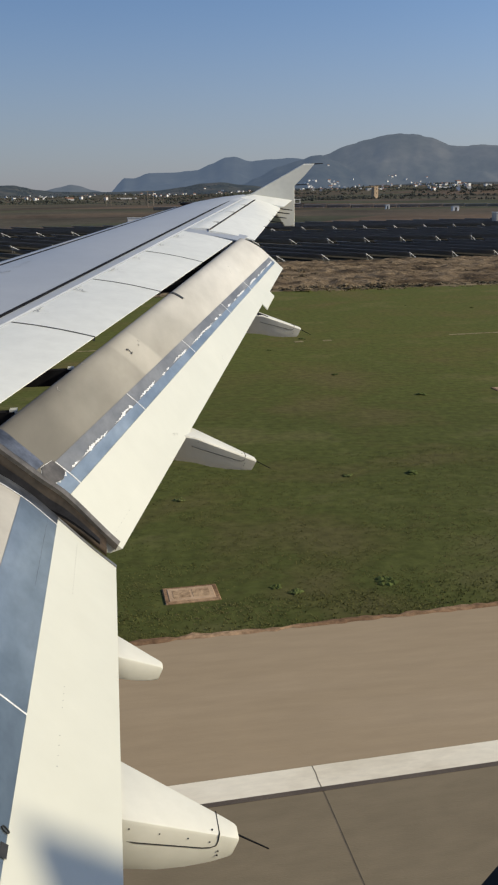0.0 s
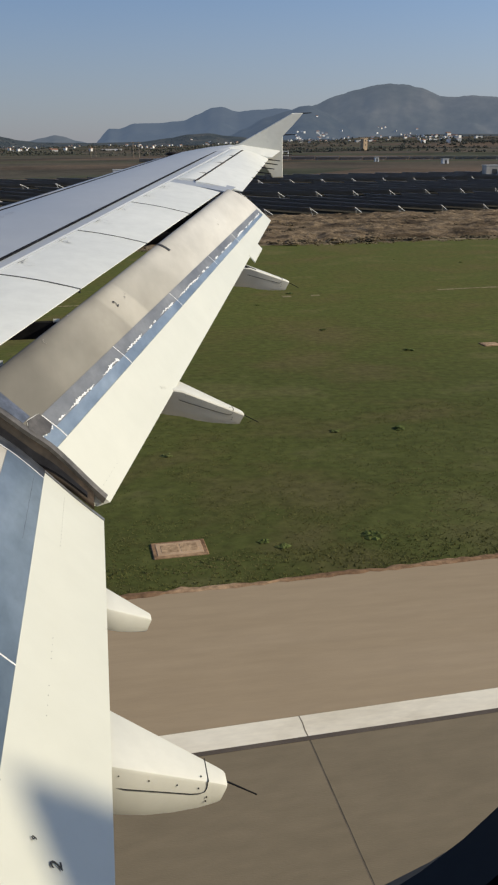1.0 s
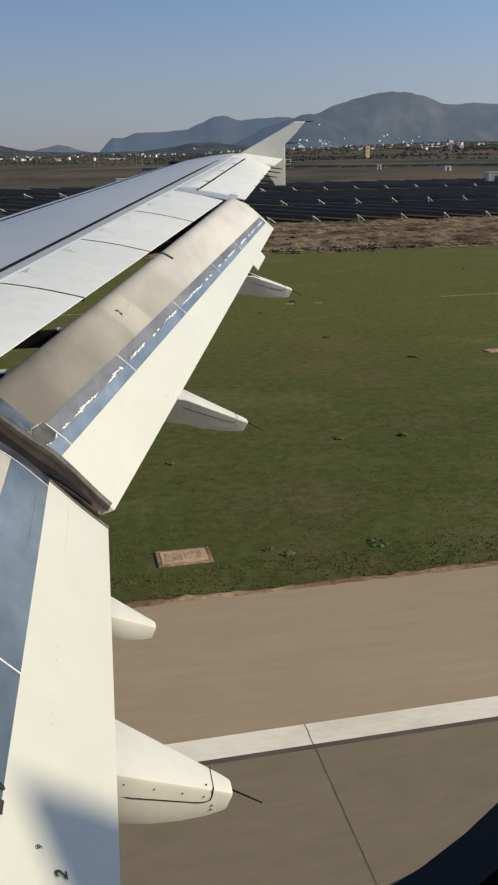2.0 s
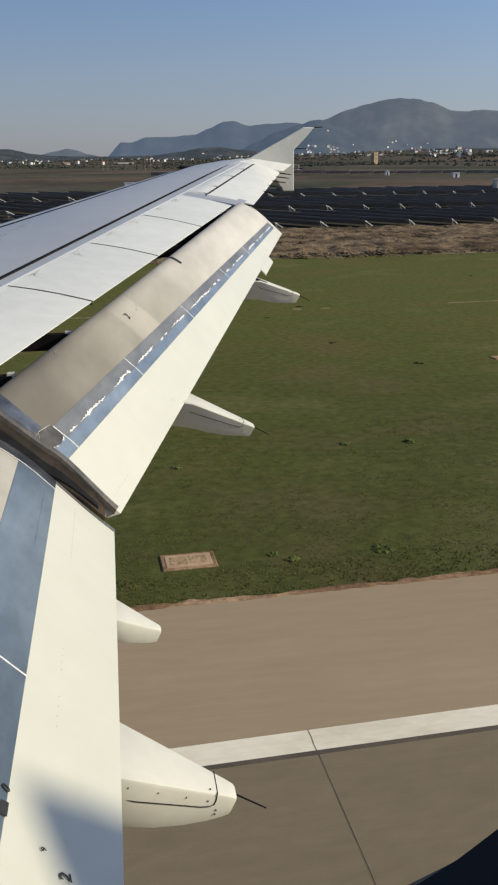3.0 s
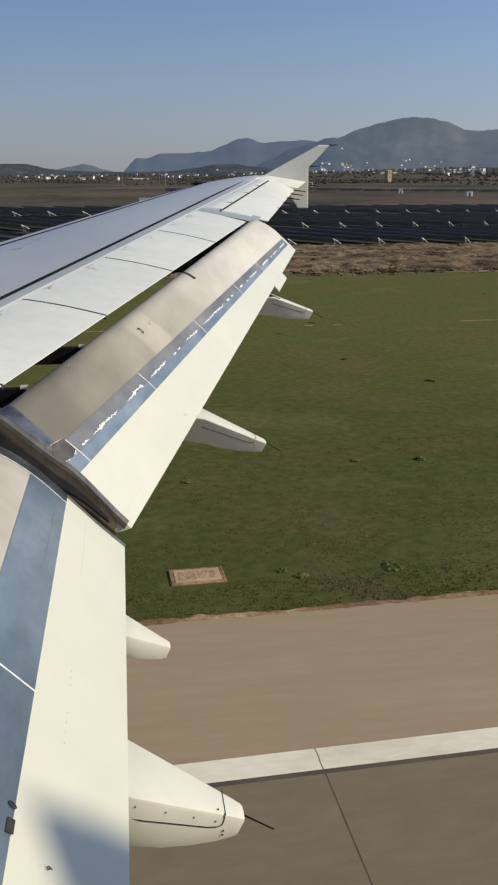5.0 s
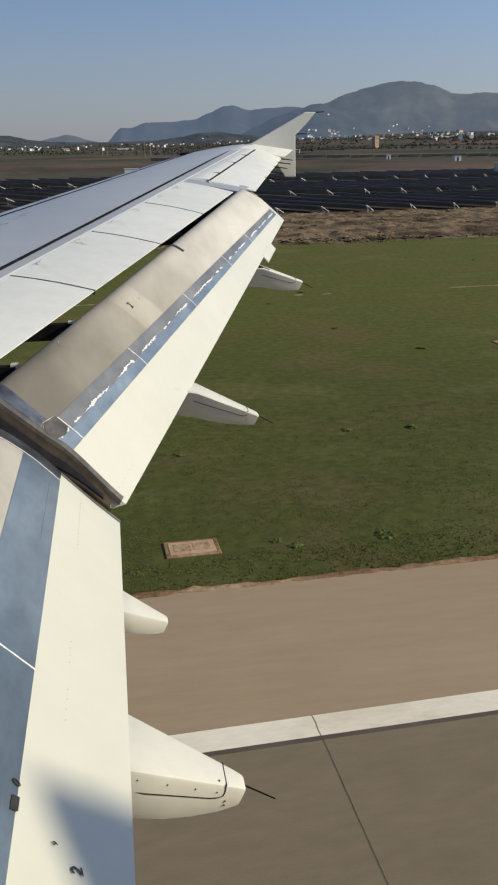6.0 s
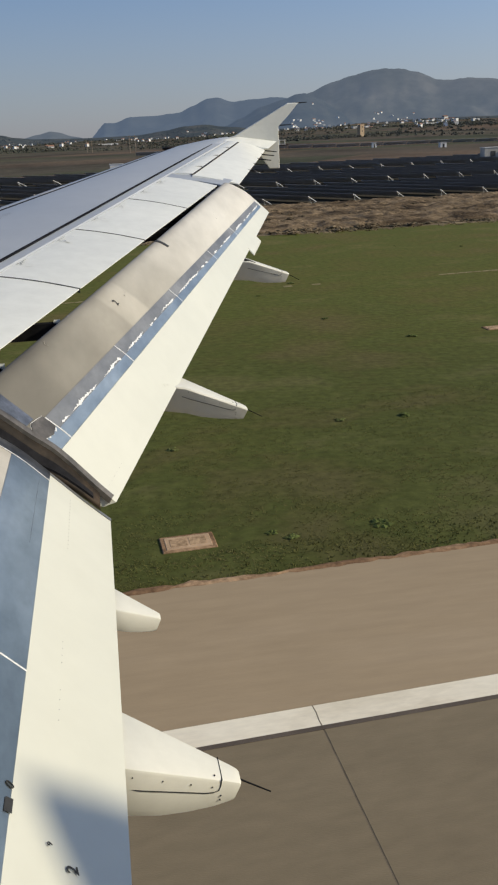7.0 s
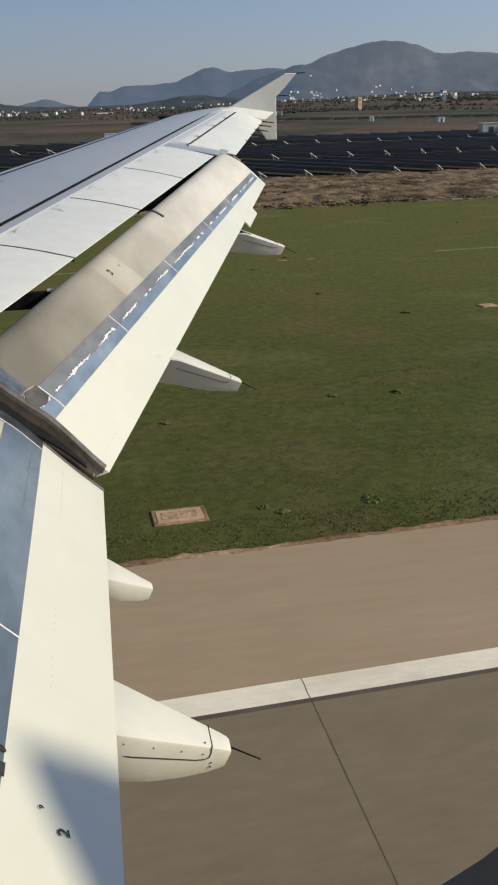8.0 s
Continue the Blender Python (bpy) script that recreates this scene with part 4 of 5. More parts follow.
def ground_sheet():
    us = [-4600, -3600, -2700, -2000, -1500, -1100, -800, -600, -450] + [-330 + 30 * k for k in range(28)] + [600, 750, 950, 1200, 1500, 1900, 2400, 3000, 3800, 4600]
    vs_ = [-4600, -2500, -1200, -500, -150, -40, EDGE_V - 0.4, 34, 50, 75, 105, GRASS_V, 150, 175, 195, DRY_V, 226, 250, 272, 297, 316, 335, 360, 390, 420, 450, 485, 520, 560, 600, 650, 695, 740, 840, 950, 1080, 1220, 1400, 1600, 1850, 2100, 2400, 2700, 3050, 3400, 3800, 4200, 4600]
    bm = bmesh.new()
    grid = []
    for v in vs_:
        row = []
        for u in us:
            w = v
            if v in (GRASS_V, DRY_V):
                w = v + 6 * noise.noise(Vector((u * 0.02, v, 0)))
            row.append(bm.verts.new(place(u, w, terrain(u, w) - 0.02)))
        grid.append(row)
    for i in range(len(vs_) - 1):
        for k in range(len(us) - 1):
            f = bm.faces.new((grid[i][k], grid[i][k + 1], grid[i + 1][k + 1], grid[i + 1][k]))
            f.material_index = 0 if vs_[i] < GRASS_V else (1 if vs_[i] < DRY_V else (3 if vs_[i] < 335 else 2))
    ob = part("ground", bm, [GRASS, DRY, FIELD, FARM], None, "", True)
    return tagged(ob, "green airfield grass running out to dry scrub and ploughed fields", "ground", kind="structure")


ground_sheet()


def slab_sheet(name, v0, v1, z, material, label, category, u0=-700, u1=900, rag=0.0):
    bm = bmesh.new()
    n = 320
    lo, hi = [], []
    for k in range(n + 1):
        u = lerp(u0, u1, k / n)
        j = rag * (noise.noise(Vector((u * 0.35, 0, 0))) + 0.6 * noise.noise(Vector((u * 1.3, 4, 0))))
        lo.append(place(u, v0, z))
        hi.append(place(u, v1 + j, z))
    rings = [[p, q, q - Vector((0, 0, 0.3)), p - Vector((0, 0, 0.3))] for p, q in zip(lo, hi)]
    loft(bm, rings)
    return tagged(part(name, outward(bm), material), label, category, kind="structure")


runway = slab_sheet("runway", -26.0, LINE_V + 0.02, 0.0, JOINT, "grey-brown concrete runway slabs with dark joints", "runway")
slab_sheet("pavement", LINE_V + 0.02, EDGE_V, 0.012, SHOULDER, "tan asphalt runway shoulder", "pavement", rag=0.10)


def soil_edge():
    bm = bmesh.new()
    n = 1400
    rings = []
    for k in range(n + 1):
        u = lerp(-160, 260, k / n)
        a = EDGE_V - 0.12 - 0.10 * noise.noise(Vector((u * 0.5, 1, 0))) - 0.14 * noise.noise(Vector((u * 2.1, 2, 0)))
        b = EDGE_V + 0.20 + 0.22 * noise.noise(Vector((u * 0.25, 3, 0))) + 0.25 * noise.noise(Vector((u * 1.7, 4, 0)))
        rings.append([place(u, a, 0.016), place(u, (a + b) / 2, 0.05 + 0.03 * noise.noise(Vector((u, 0, 5)))), place(u, b, 0.02)])
    loft(bm, rings, closed=False)
    return tagged(part("soil_edge", bm, SOIL), "crumbling orange soil between shoulder and grass", "soil", kind="structure")


soil_edge()


def dry_track():
    """A faint broken line of dead grass that runs along the airfield."""
    bm = bmesh.new()
    for k in range(260):
        u = -90 + k * 1.0
        a, b = noise.noise(Vector((u * 0.09, 1.5, 0))), noise.noise(Vector((u * 0.5, 2.5, 0)))
        if a + 0.5 * b < -0.05:
            continue
        v, w = 86.7 + 0.5 * noise.noise(Vector((u * 0.05, 0, 0))), 0.26 + 0.26 * abs(b)
        q = [place(u + du, v + dv + 0.1 * noise.noise(Vector((u + du, dv, 3))), 0.004) for du, dv in ((0, -w), (0.95, -w * 0.8), (1.0, w), (0.05, w * 0.9))]
        bm.faces.new([bm.verts.new(p) for p in q])
    return tagged(part("track", bm, DEAD), "faint broken track of pale dead grass", "track", kind="structure")


dry_track()


def strip_marking(name, u0, u1, v0, v1, label, border=0.16):
    root = tagged(new(name), label, "marking", kind="structure")
    bm = bmesh.new()
    n = max(2, int((u1 - u0) / 2.5))
    loft(bm, [[place(lerp(u0, u1, k / n), v0, 0.016), place(lerp(u0, u1, k / n), v1, 0.016), place(lerp(u0, u1, k / n), v1, 0.004), place(lerp(u0, u1, k / n), v0, 0.004)] for k in range(n + 1)])
    part("paint", outward(bm), PAINT, root)
    if border:
        bm = bmesh.new()
        loft(bm, [[place(u, v0 - border, 0.013), place(u, v0, 0.013), place(u, v0, 0.003), place(u, v0 - border, 0.003)] for u in (u0, u1)])
        part("border", outward(bm), EDGE, root)
    return root


edge_line = strip_marking("edge_line", -700, 900, LINE_V - 0.84, LINE_V, "worn white runway edge line with dark border")
for i in range(-6, 14):
    bm = bmesh.new()
    u = i * 7.5 + 5.2
    loft(bm, [[place(u - w - 0.012, v, 0.0185), place(u - w + 0.012, v, 0.0185), place(u - w + 0.012, v, 0.01), place(u - w - 0.012, v, 0.01)] for v, w in ((LINE_V - 0.86, 0.0), (LINE_V - 0.6, 0.012), (LINE_V - 0.3, -0.01), (LINE_V + 0.01, 0.008))])
    part("crack", outward(bm), JOINT, edge_line)
BAR = -2.6                    # where the white bar crosses the runway
bar = strip_marking("threshold_bar", BAR, BAR + 1.62, -LINE_V + 1.0, LINE_V - 0.845, "white bar across the runway at the threshold", 0)
for u, v1 in ((BAR - 0.15, LINE_V - 1.01), (BAR + 1.62, LINE_V - 1.01)):
    bm = bmesh.new()
    loft(bm, [[place(u, v, 0.0135), place(u + 0.15, v, 0.0135), place(u + 0.15, v, 0.003), place(u, v, 0.003)] for v in (-LINE_V + 1.0, v1)])
    part("border", outward(bm), EDGE, bar)
for k in range(4):
    strip_marking("threshold_stripe", BAR - 33.6, BAR - 3.6, 15.2 - 3.6 * k, 17.0 - 3.6 * k, "long white threshold stripe on the runway")
for k in range(2):
    strip_marking("touchdown_stripe", BAR - 172, BAR - 150, 12.4 - 3.4 * k, 14.6 - 3.4 * k, "broad white touchdown stripe on the runway")

# runway slabs, one by one near the aircraft
SLAB = 7.5
bm = bmesh.new()
g = 0.022
box(bm, g, g, -0.1, SLAB - g, SLAB - g, 0.005)
slab_mesh = bpy.data.meshes.new("slab")
bm.to_mesh(slab_mesh)
bm.free()
slab_mesh.materials.append(TARMAC)
for i in range(-13, 24):
    for j in range(3):
        s = new("slab", slab_mesh)
        s.parent = runway
        s.matrix_local = GROUND @ pose(i * SLAB + 5.2, LINE_V - 0.05 - (j + 1) * SLAB, random.Random(i * 7 + j).uniform(-0.002, 0.002))
for u0, u1, v0, v1 in ((-700, -92.4, LINE_V - 22.56, LINE_V), (185.3, 900, LINE_V - 22.56, LINE_V), (-700, 900, -26, LINE_V - 22.56)):
    bm = bmesh.new()
    loft(bm, [[place(u, v0, 0.010), place(u, v1, 0.010), place(u, v1, -0.02), place(u, v0, -0.02)] for u in (u0, u1)])
    part("slab_field", outward(bm), TARMAC, runway)


# ---- things beside the runway ----
def to_uv(x, y):
    p = GROUND.inverted() @ Vector((x, y, 0))
    return p.x, p.y


def drain_cover(u, v, w=1.72, d=1.06):
    root = tagged(new("drain_cover"), "sandy concrete drain slab with two inset lids in the grass", "drain cover", "drain covers in the grass")
    root.matrix_world = GROUND @ pose(u, v, 0)
    bm = bmesh.new()
    box(bm, -w / 2 - 0.16, -d / 2 - 0.14, -0.1, w / 2 + 0.16, d / 2 + 0.14, 0.035)
    bmesh.ops.bevel(bm, geom=bm.edges[:], offset=0.03, segments=1, affect="EDGES")
    part("apron", bm, SOIL, root)
    bm = bmesh.new()
    box(bm, -w / 2, -d / 2, -0.1, w / 2, d / 2, 0.05)
    bmesh.ops.bevel(bm, geom=bm.edges[:], offset=0.02, segments=1, affect="EDGES")
    part("slab", bm, SLABM, root)
    for s in (-1, 1):
        bm = bmesh.new()
        box(bm, s * w * 0.21 - w * 0.19, -d * 0.31, 0.03, s * w * 0.21 + w * 0.19, d * 0.31, 0.058)
        bmesh.ops.bevel(bm, geom=bm.edges[:], offset=0.012, segments=1, affect="EDGES")
        part("lid", bm, LIDM, root, "weathered inset lid")
    return root


SLABM = shade("sandy concrete", [(0.42, 0.275, 0.160), (0.54, 0.365, 0.222)], 1.2, 0.9, bump=0.4, bump_scale=15, fine=0.15, fine_scale=9)
LIDM = shade("weathered lid", [(0.34, 0.225, 0.13), (0.46, 0.315, 0.19)], 4.0, 0.9, spec=0.1, fine=0.3, fine_scale=8)
for k in range(-6, 6):
    drain_cover(3.55 + 26.6 * k, 29.4)
for k in (-4, -2, 0, 1, 3):
    drain_cover(3.6 + 28.5 * k, 56.2)
    drain_cover(3.0 + 28.5 * k, 59.8, 1.1, 0.9)


def edge_light(u, v):
    root = tagged(new("runway_edge_light"), "small runway edge light on a yellow base plate", "runway light", "runway edge lights")
    root.matrix_world = GROUND @ pose(u, v, 0.012)
    bm = bmesh.new()
    rod(bm, (0, 0, 0), (0, 0, 0.03), 0.17, 0.15, 16)
    part("base_plate", bm, YELLOW, root, "yellow base plate")
    bm = bmesh.new()
    rod(bm, (0, 0, 0.03), (0, 0, 0.20), 0.035, 0.03, 10)
    part("stem", bm, GALV, root)
    bm = bmesh.new()
    rod(bm, (0, 0, 0.20), (0, 0, 0.25), 0.075, 0.085, 12)
    rod(bm, (0, 0, 0.25), (0, 0, 0.37), 0.07, 0.035, 12)
    part("lamp_head", bm, GALV, root)
    return root


for u in (-130.5, -70.5, -10.5, 49.5, 109.5):
    edge_light(u, 22.85)


def flush_light(u, v):
    root = tagged(new("threshold_light"), "round grey flush light set into the white threshold bar", "runway light", "lights of the threshold bar")
    root.matrix_world = GROUND @ pose(u, v, 0.012)
    bm = bmesh.new()
    rod(bm, (0, 0, 0), (0, 0, 0.022), 0.15, 0.12, 14)
    part("rim", bm, GALV, root)
    bm = bmesh.new()
    rod(bm, (0, 0, 0.022), (0, 0, 0.035), 0.07, 0.05, 12)
    part("lens", bm, SMUDGE, root)


for k in range(3):
    flush_light(BAR + 1.58, LINE_V - 1.35 - 3.0 * k)


# ---- scattered growth ----
def tuft_cloud(name, count, area, size, material, label, seed, blades=4, keep=None, tall=1.0, bias=1.4):
    """Many small leaning blades joined into one mesh."""
    r = random.Random(seed)
    verts, faces = [], []
    u0, u1, v0, v1 = area
    k = 0
    while k < count:
        u, v = r.uniform(u0, u1), lerp(v0, v1, r.random() ** bias)
        if keep and not keep(u, v, r):
            k += 0.2
            continue
        k += 1
        s = size * r.uniform(0.5, 1.5)
        c = place(u, v, 0)
        for b in range(blades):
            a = r.uniform(0, 2 * math.pi)
            dx, dy = math.cos(a), math.sin(a)
            w, h, lean = s * r.uniform(0.16, 0.36), s * r.uniform(0.6, 1.3) * tall, s * r.uniform(0.4, 1.1)
            ox, oy = r.uniform(-s, s) * 0.8, r.uniform(-s, s) * 0.8
            base = len(verts)
            verts += [(c.x + ox - dy * w, c.y + oy + dx * w, -0.02), (c.x + ox + dy * w, c.y + oy - dx * w, -0.02), (c.x + ox + dx * lean, c.y + oy + dy * lean, h)]
            faces.append((base, base + 1, base + 2))
    me = bpy.data.meshes.new(name)
    me.from_pydata(verts, [], faces)
    me.materials.append(material)
    return tagged(new(name, me), label, "plants", kind="stuff")


def patchy(scale, level):
    return lambda u, v, r: noise.noise(Vector((u * scale, v * scale * 1.6, 2.2))) + r.uniform(-0.4, 0.4) > level


tuft_cloud("grass_tufts", 22000, (-6, 34, EDGE_V + 0.2, 46), 0.055, TUFT, "short green grass tufts on the airfield", 1, blades=5, keep=patchy(0.5, -0.05), tall=0.10, bias=2.4)
tuft_cloud("weeds", 3000, (-25, 60, EDGE_V + 0.2, 28.4), 0.05, TUFT, "low weeds along the shoulder's edge", 2, keep=patchy(0.4, 0.0))
r = random.Random(5)
spots = []
for _ in range(1100):
    u, v = r.uniform(-25, 70), EDGE_V + 0.3 + abs(r.gauss(0, 1.6))
    if noise.noise(Vector((u * 0.25, 0, 6))) + r.uniform(-0.3, 0.3) > -0.1:
        p = place(u, v)
        spots.append((p.x, p.y, -0.03, r.uniform(0.04, 0.11)))
EDGE_WEEDS = spots
tuft_cloud("dry_grass", 6000, (-45, 125, GRASS_V - 2, DRY_V), 0.5, STRAW, "tall dry brown grass between airfield and solar farm", 3, keep=patchy(0.05, 0.0), tall=0.25)


def clump_cloud(name, spots, material, label, seed, lumps=7, flat=1.0):
    """Bushes or far trees: each a heap of small uneven leaf clumps, all in one mesh."""
    r = random.Random(seed)
    verts, faces = [], []
    oct_f = ((0, 2, 4), (2, 1, 4), (1, 3, 4), (3, 0, 4), (2, 0, 5), (1, 2, 5), (3, 1, 5), (0, 3, 5))
    for x, y, z, size in spots:
        for _ in range(lumps):
            a, q = r.uniform(0, 6.283), r.random() ** 0.5
            cx, cy, cz = x + size * 0.5 * q * math.cos(a), y + size * 0.5 * q * math.sin(a), z + flat * size * r.uniform(0.1, 0.75) * (1.1 - 0.6 * q)
            s = size * r.uniform(0.16, 0.34)
            base = len(verts)
            for d in ((1, 0, 0), (-1, 0, 0), (0, 1, 0), (0, -1, 0), (0, 0, 0.8), (0, 0, -0.8)):
                verts.append((cx + s * d[0] * r.uniform(0.6, 1.3), cy + s * d[1] * r.uniform(0.6, 1.3), cz + flat * s * d[2] * r.uniform(0.6, 1.3)))
            faces += [tuple(base + i for i in f) for f in oct_f]
    me = bpy.data.meshes.new(name)
    me.from_pydata(verts, [], faces)
    me.materials.append(material)
    return tagged(new(name, me), label, "trees", kind="stuff")


r = random.Random(8)
spots = []
for _ in range(34):
    u, v = r.uniform(-8, 55), lerp(28, 125, r.random() ** 1.1)
    p = place(u, v)
    spots.append((p.x, p.y, -0.03, r.uniform(0.25, 0.75)))
clump_cloud("weed_clumps", spots, shade("dark weeds", [(0.070, 0.088, 0.026), (0.095, 0.118, 0.034), (0.13, 0.138, 0.05)], 0.2, 0.9, island=0.4, spec=0.1), "dark green weed clumps in the grass", 9, 14, 0.35)


clump_cloud("edge_weeds", EDGE_WEEDS, shade("brown edge weeds", [(0.100, 0.084, 0.038), (0.110, 0.104, 0.040), (0.15, 0.112, 0.058)], 0.3, 0.9, island=0.3, spec=0.1), "dark low weeds at the shoulder's crumbling edge", 15, 13, 0.45)


def service_road():
    """The curved concrete road that ends in a cross-piece out in the grass."""
    bm = bmesh.new()
    rings = []
    for k in range(41):
        s = k / 40
        u, v = 272 + 22 * s ** 1.8, lerp(EDGE_V + 1, 112, s)
        w = lerp(2.6, 2.3, s) + 0.2 * noise.noise(Vector((k * 0.7, 0, 0)))
        rings.append([place(u - w, v, 0.03), place(u + w, v, 0.03), place(u + w, v, -0.1), place(u - w, v, -0.1)])
    loft(bm, rings)
    loft(bm, [[place(u, 112 - 2.5, 0.034), place(u, 112 + 3, 0.034), place(u, 112 + 3, -0.1), place(u, 112 - 2.5, -0.1)] for u in (284, 294, 305)])
    return tagged(part("road", outward(bm), SHOULDER), "pale curved concrete service road with a cross end", "road", kind="structure")


service_road()
r = random.Random(11)
spots = []
for _ in range(800):
    u, v = r.uniform(-60, 150), r.choice((GRASS_V + r.gauss(1.5, 1.5), r.uniform(GRASS_V, DRY_V), r.uniform(GRASS_V, DRY_V), r.uniform(GRASS_V, DRY_V)))
    if noise.noise(Vector((u * 0.03, v * 0.09, 4.4))) + r.uniform(-0.3, 0.3) < -0.05:
        continue
    p = place(u, v)
    spots.append((p.x, p.y, 0.12, r.uniform(0.6, 1.8)))
clump_cloud("scrub", spots, shade("dry scrub", [(0.10, 0.076, 0.046), (0.165, 0.124, 0.075), (0.24, 0.180, 0.110)], 0.09, 0.9, island=0.12, spec=0.1), "low brown scrub in the dry grass", 12, 18, 0.4)


def dry_thatch():
    """The dry band's matted growth: soft uneven billows of fallen grass, knee to waist high."""
    bm = bmesh.new()
    grid = []
    nu, nv = 380, 100
    for j in range(nv + 1):
        row = []
        for i in range(nu + 1):
            u, v = lerp(-70, 160, i / nu), lerp(GRASS_V + 5.0, DRY_V, j / nv)
            u, v = u + 0.3 * noise.noise(Vector((i * 0.9, j * 0.9, 1))), v + 0.3 * noise.noise(Vector((i * 0.9, j * 0.9, 7)))
            h = 0.25 + 0.30 * noise.noise(Vector((u * 0.11, v * 0.13, 3))) + 0.40 * noise.noise(Vector((u * 0.45, v * 0.30, 5))) + 0.45 * abs(noise.noise(Vector((u * 1.1, v * 0.8, 8))))
            h *= min(1.0, j / 3, (nv - j) / 3)
            row.append(bm.verts.new(place(u, v, terrain(u, v) + max(-0.05, h) + (0.02 if 0 < j < nv else -0.1))))
        grid.append(row)
    for a, b in zip(grid, grid[1:]):
        for k in range(nu):
            bm.faces.new((a[k], a[k + 1], b[k + 1], b[k]))
    return tagged(part("dry_thatch", bm, MATTED, None, "", True), "matted dry brown grass in soft billows before the solar farm", "plants", kind="stuff")


dry_thatch()
r = random.Random(19)
spots = []
for _ in range(260):
    u = r.uniform(-40, 120)
    v = GRASS_V + 2.0 + abs(r.gauss(0, 2.6)) + 3 * noise.noise(Vector((u * 0.05, 2, 0)))
    p = place(u, v)
    spots.append((p.x, p.y, -0.15, r.uniform(0.8, 2.0)))
clump_cloud("border_scrub", spots, shade("dark border scrub", [(0.060, 0.050, 0.030), (0.085, 0.070, 0.042), (0.12, 0.095, 0.056)], 0.09, 0.9, island=0.12, spec=0.1), "dark low scrub where the mown grass ends", 21, 14, 0.3)


# ---- solar farm: oblique rows on steel frames, in three blocks ----


def solar_row(length):
    """One row: tilted glass table on posts; it runs along local x, low edge towards local -y."""
    root = tagged(new("solar_row"), "long row of dark solar panels on a pale steel frame", "solar panels", "rows of the solar farm")
    zl, zh, half = 0.3, 1.75, 1.75
    count = int(length / 6)
    for k in range(count):
        bm = bmesh.new()
        a, b = k * length / count, (k + 1) * length / count
        box(bm, a, -half, 0, b, half, 0.05)
        tilt = math.atan2(zh - zl, 2 * half)
        for v in bm.verts:
            v.co = Vector((v.co.x, v.co.y * math.cos(tilt), (zl + zh) / 2 + v.co.y * math.sin(tilt) + v.co.z))
        part("panel", bm, PANEL, root)
    for x in (0.0, length):
        bm = bmesh.new()
        rod(bm, (x, -half, zl - 0.06), (x, half, zh - 0.06), 0.055 if x == 0.0 else 0.02, n=5)
        rod(bm, (x, 1.0, -1.1), (x, 1.0, 1.4), 0.022, n=5)
        rod(bm, (x, 1.6, 1.55), (x, 0.2, -0.1), 0.022, n=5)
        rod(bm, (x, -1.2, -1.1), (x, -1.2, 0.45), 0.022, n=5)
        part("end_frame", bm, RACK if x == 0.0 else WOODY, root, "pale steel end frame" if x == 0.0 else "dull steel end frame")
    return root


first = {}
for block, (v0, v1, phase) in enumerate(((204.5, 240, 4.6), (247.5, 288, 7.6), (297, 336, 2.0))):
    length = (v1 - v0) / math.sin(radians(50))
    pitch = math.degrees(math.atan2((terrain(0, v1) - terrain(0, v0)), length))
    for k in range(-14, 26):
        u = k * 11.0 + phase
        m = GROUND @ pose(u, v0, terrain(u, v0) + 0.2 * block, 0, -pitch, 130)
        if block not in first:
            first[block] = solar_row(length)
            first[block].matrix_world = m
        else:
            copy_thing(first[block], m)

# distant second array as a dark line of tables
for k in range(26):
    p = place(60 + 16 * k, 560 + 0.15 * k, 0)
    tz = terrain(60 + 16 * k, 560)
    if k == 0:
        far_row = tagged(new("solar_row"), "far dark solar table on short posts", "solar panels", "far tables of solar panels")
        bm = bmesh.new()
        box(bm, -7.6, -1.3, 1.2, 7.6, 1.3, 1.3)
        for v in bm.verts:
            v.co.z -= v.co.y * 0.7
        part("panel", bm, PANEL, far_row)
        for x in (-6, -2, 2, 6):
            bm = bmesh.new()
            rod(bm, (x, 0.3, -1.0), (x, 0.3, 1.4), 0.09, n=5)
            part("post", bm, GALV, far_row)
        far_row.matrix_world = Matrix.Translation((p.x, p.y, tz))
    else:
        copy_thing(far_row, Matrix.Translation((p.x, p.y, tz)))


def polar(az, dist):
    return dist * math.sin(radians(az)), dist * math.cos(radians(az))


def cabin(az, dist, w, d, h, flat=True, label="white flat-roofed transformer cabin", mat=PLASTER):
    x, y = polar(az, dist)
    u, v = to_uv(x, y)
    root = tagged(new("transformer_cabin"), label, "cabin")
    root.location = (x, y, terrain(u, v))
    bm = bmesh.new()
    box(bm, -w / 2, -d / 2, -0.5, w / 2, d / 2, h)
    bmesh.ops.bevel(bm, geom=bm.edges[:], offset=0.05, segments=1, affect="EDGES")
    part("wall", bm, mat, root)
    bm = bmesh.new()
    box(bm, -w / 2 - 0.2, -d / 2 - 0.2, h, w / 2 + 0.2, d / 2 + 0.2, h + 0.18)
    part("roof", bm, GALV, root)
    bm = bmesh.new()
    box(bm, -w * 0.15, -d / 2 - 0.06, 0, w * 0.15, -d / 2 + 0.05, h * 0.75)
    part("door", bm, VOID, root)
    return root


cabin(24.6, 352, 6.5, 4.0, 5.0, label="grey flat-roofed inverter building in the solar farm", mat=CONCRETE)
cabin(25.6, 352, 4.2, 3.0, 4.0)
cabin(1.6, 345, 5.0, 3.0, 4.2)
cabin(21.75, 530, 3.6, 3.0, 2.6)
cabin(17.6, 560, 2.4, 2.0, 2.6)


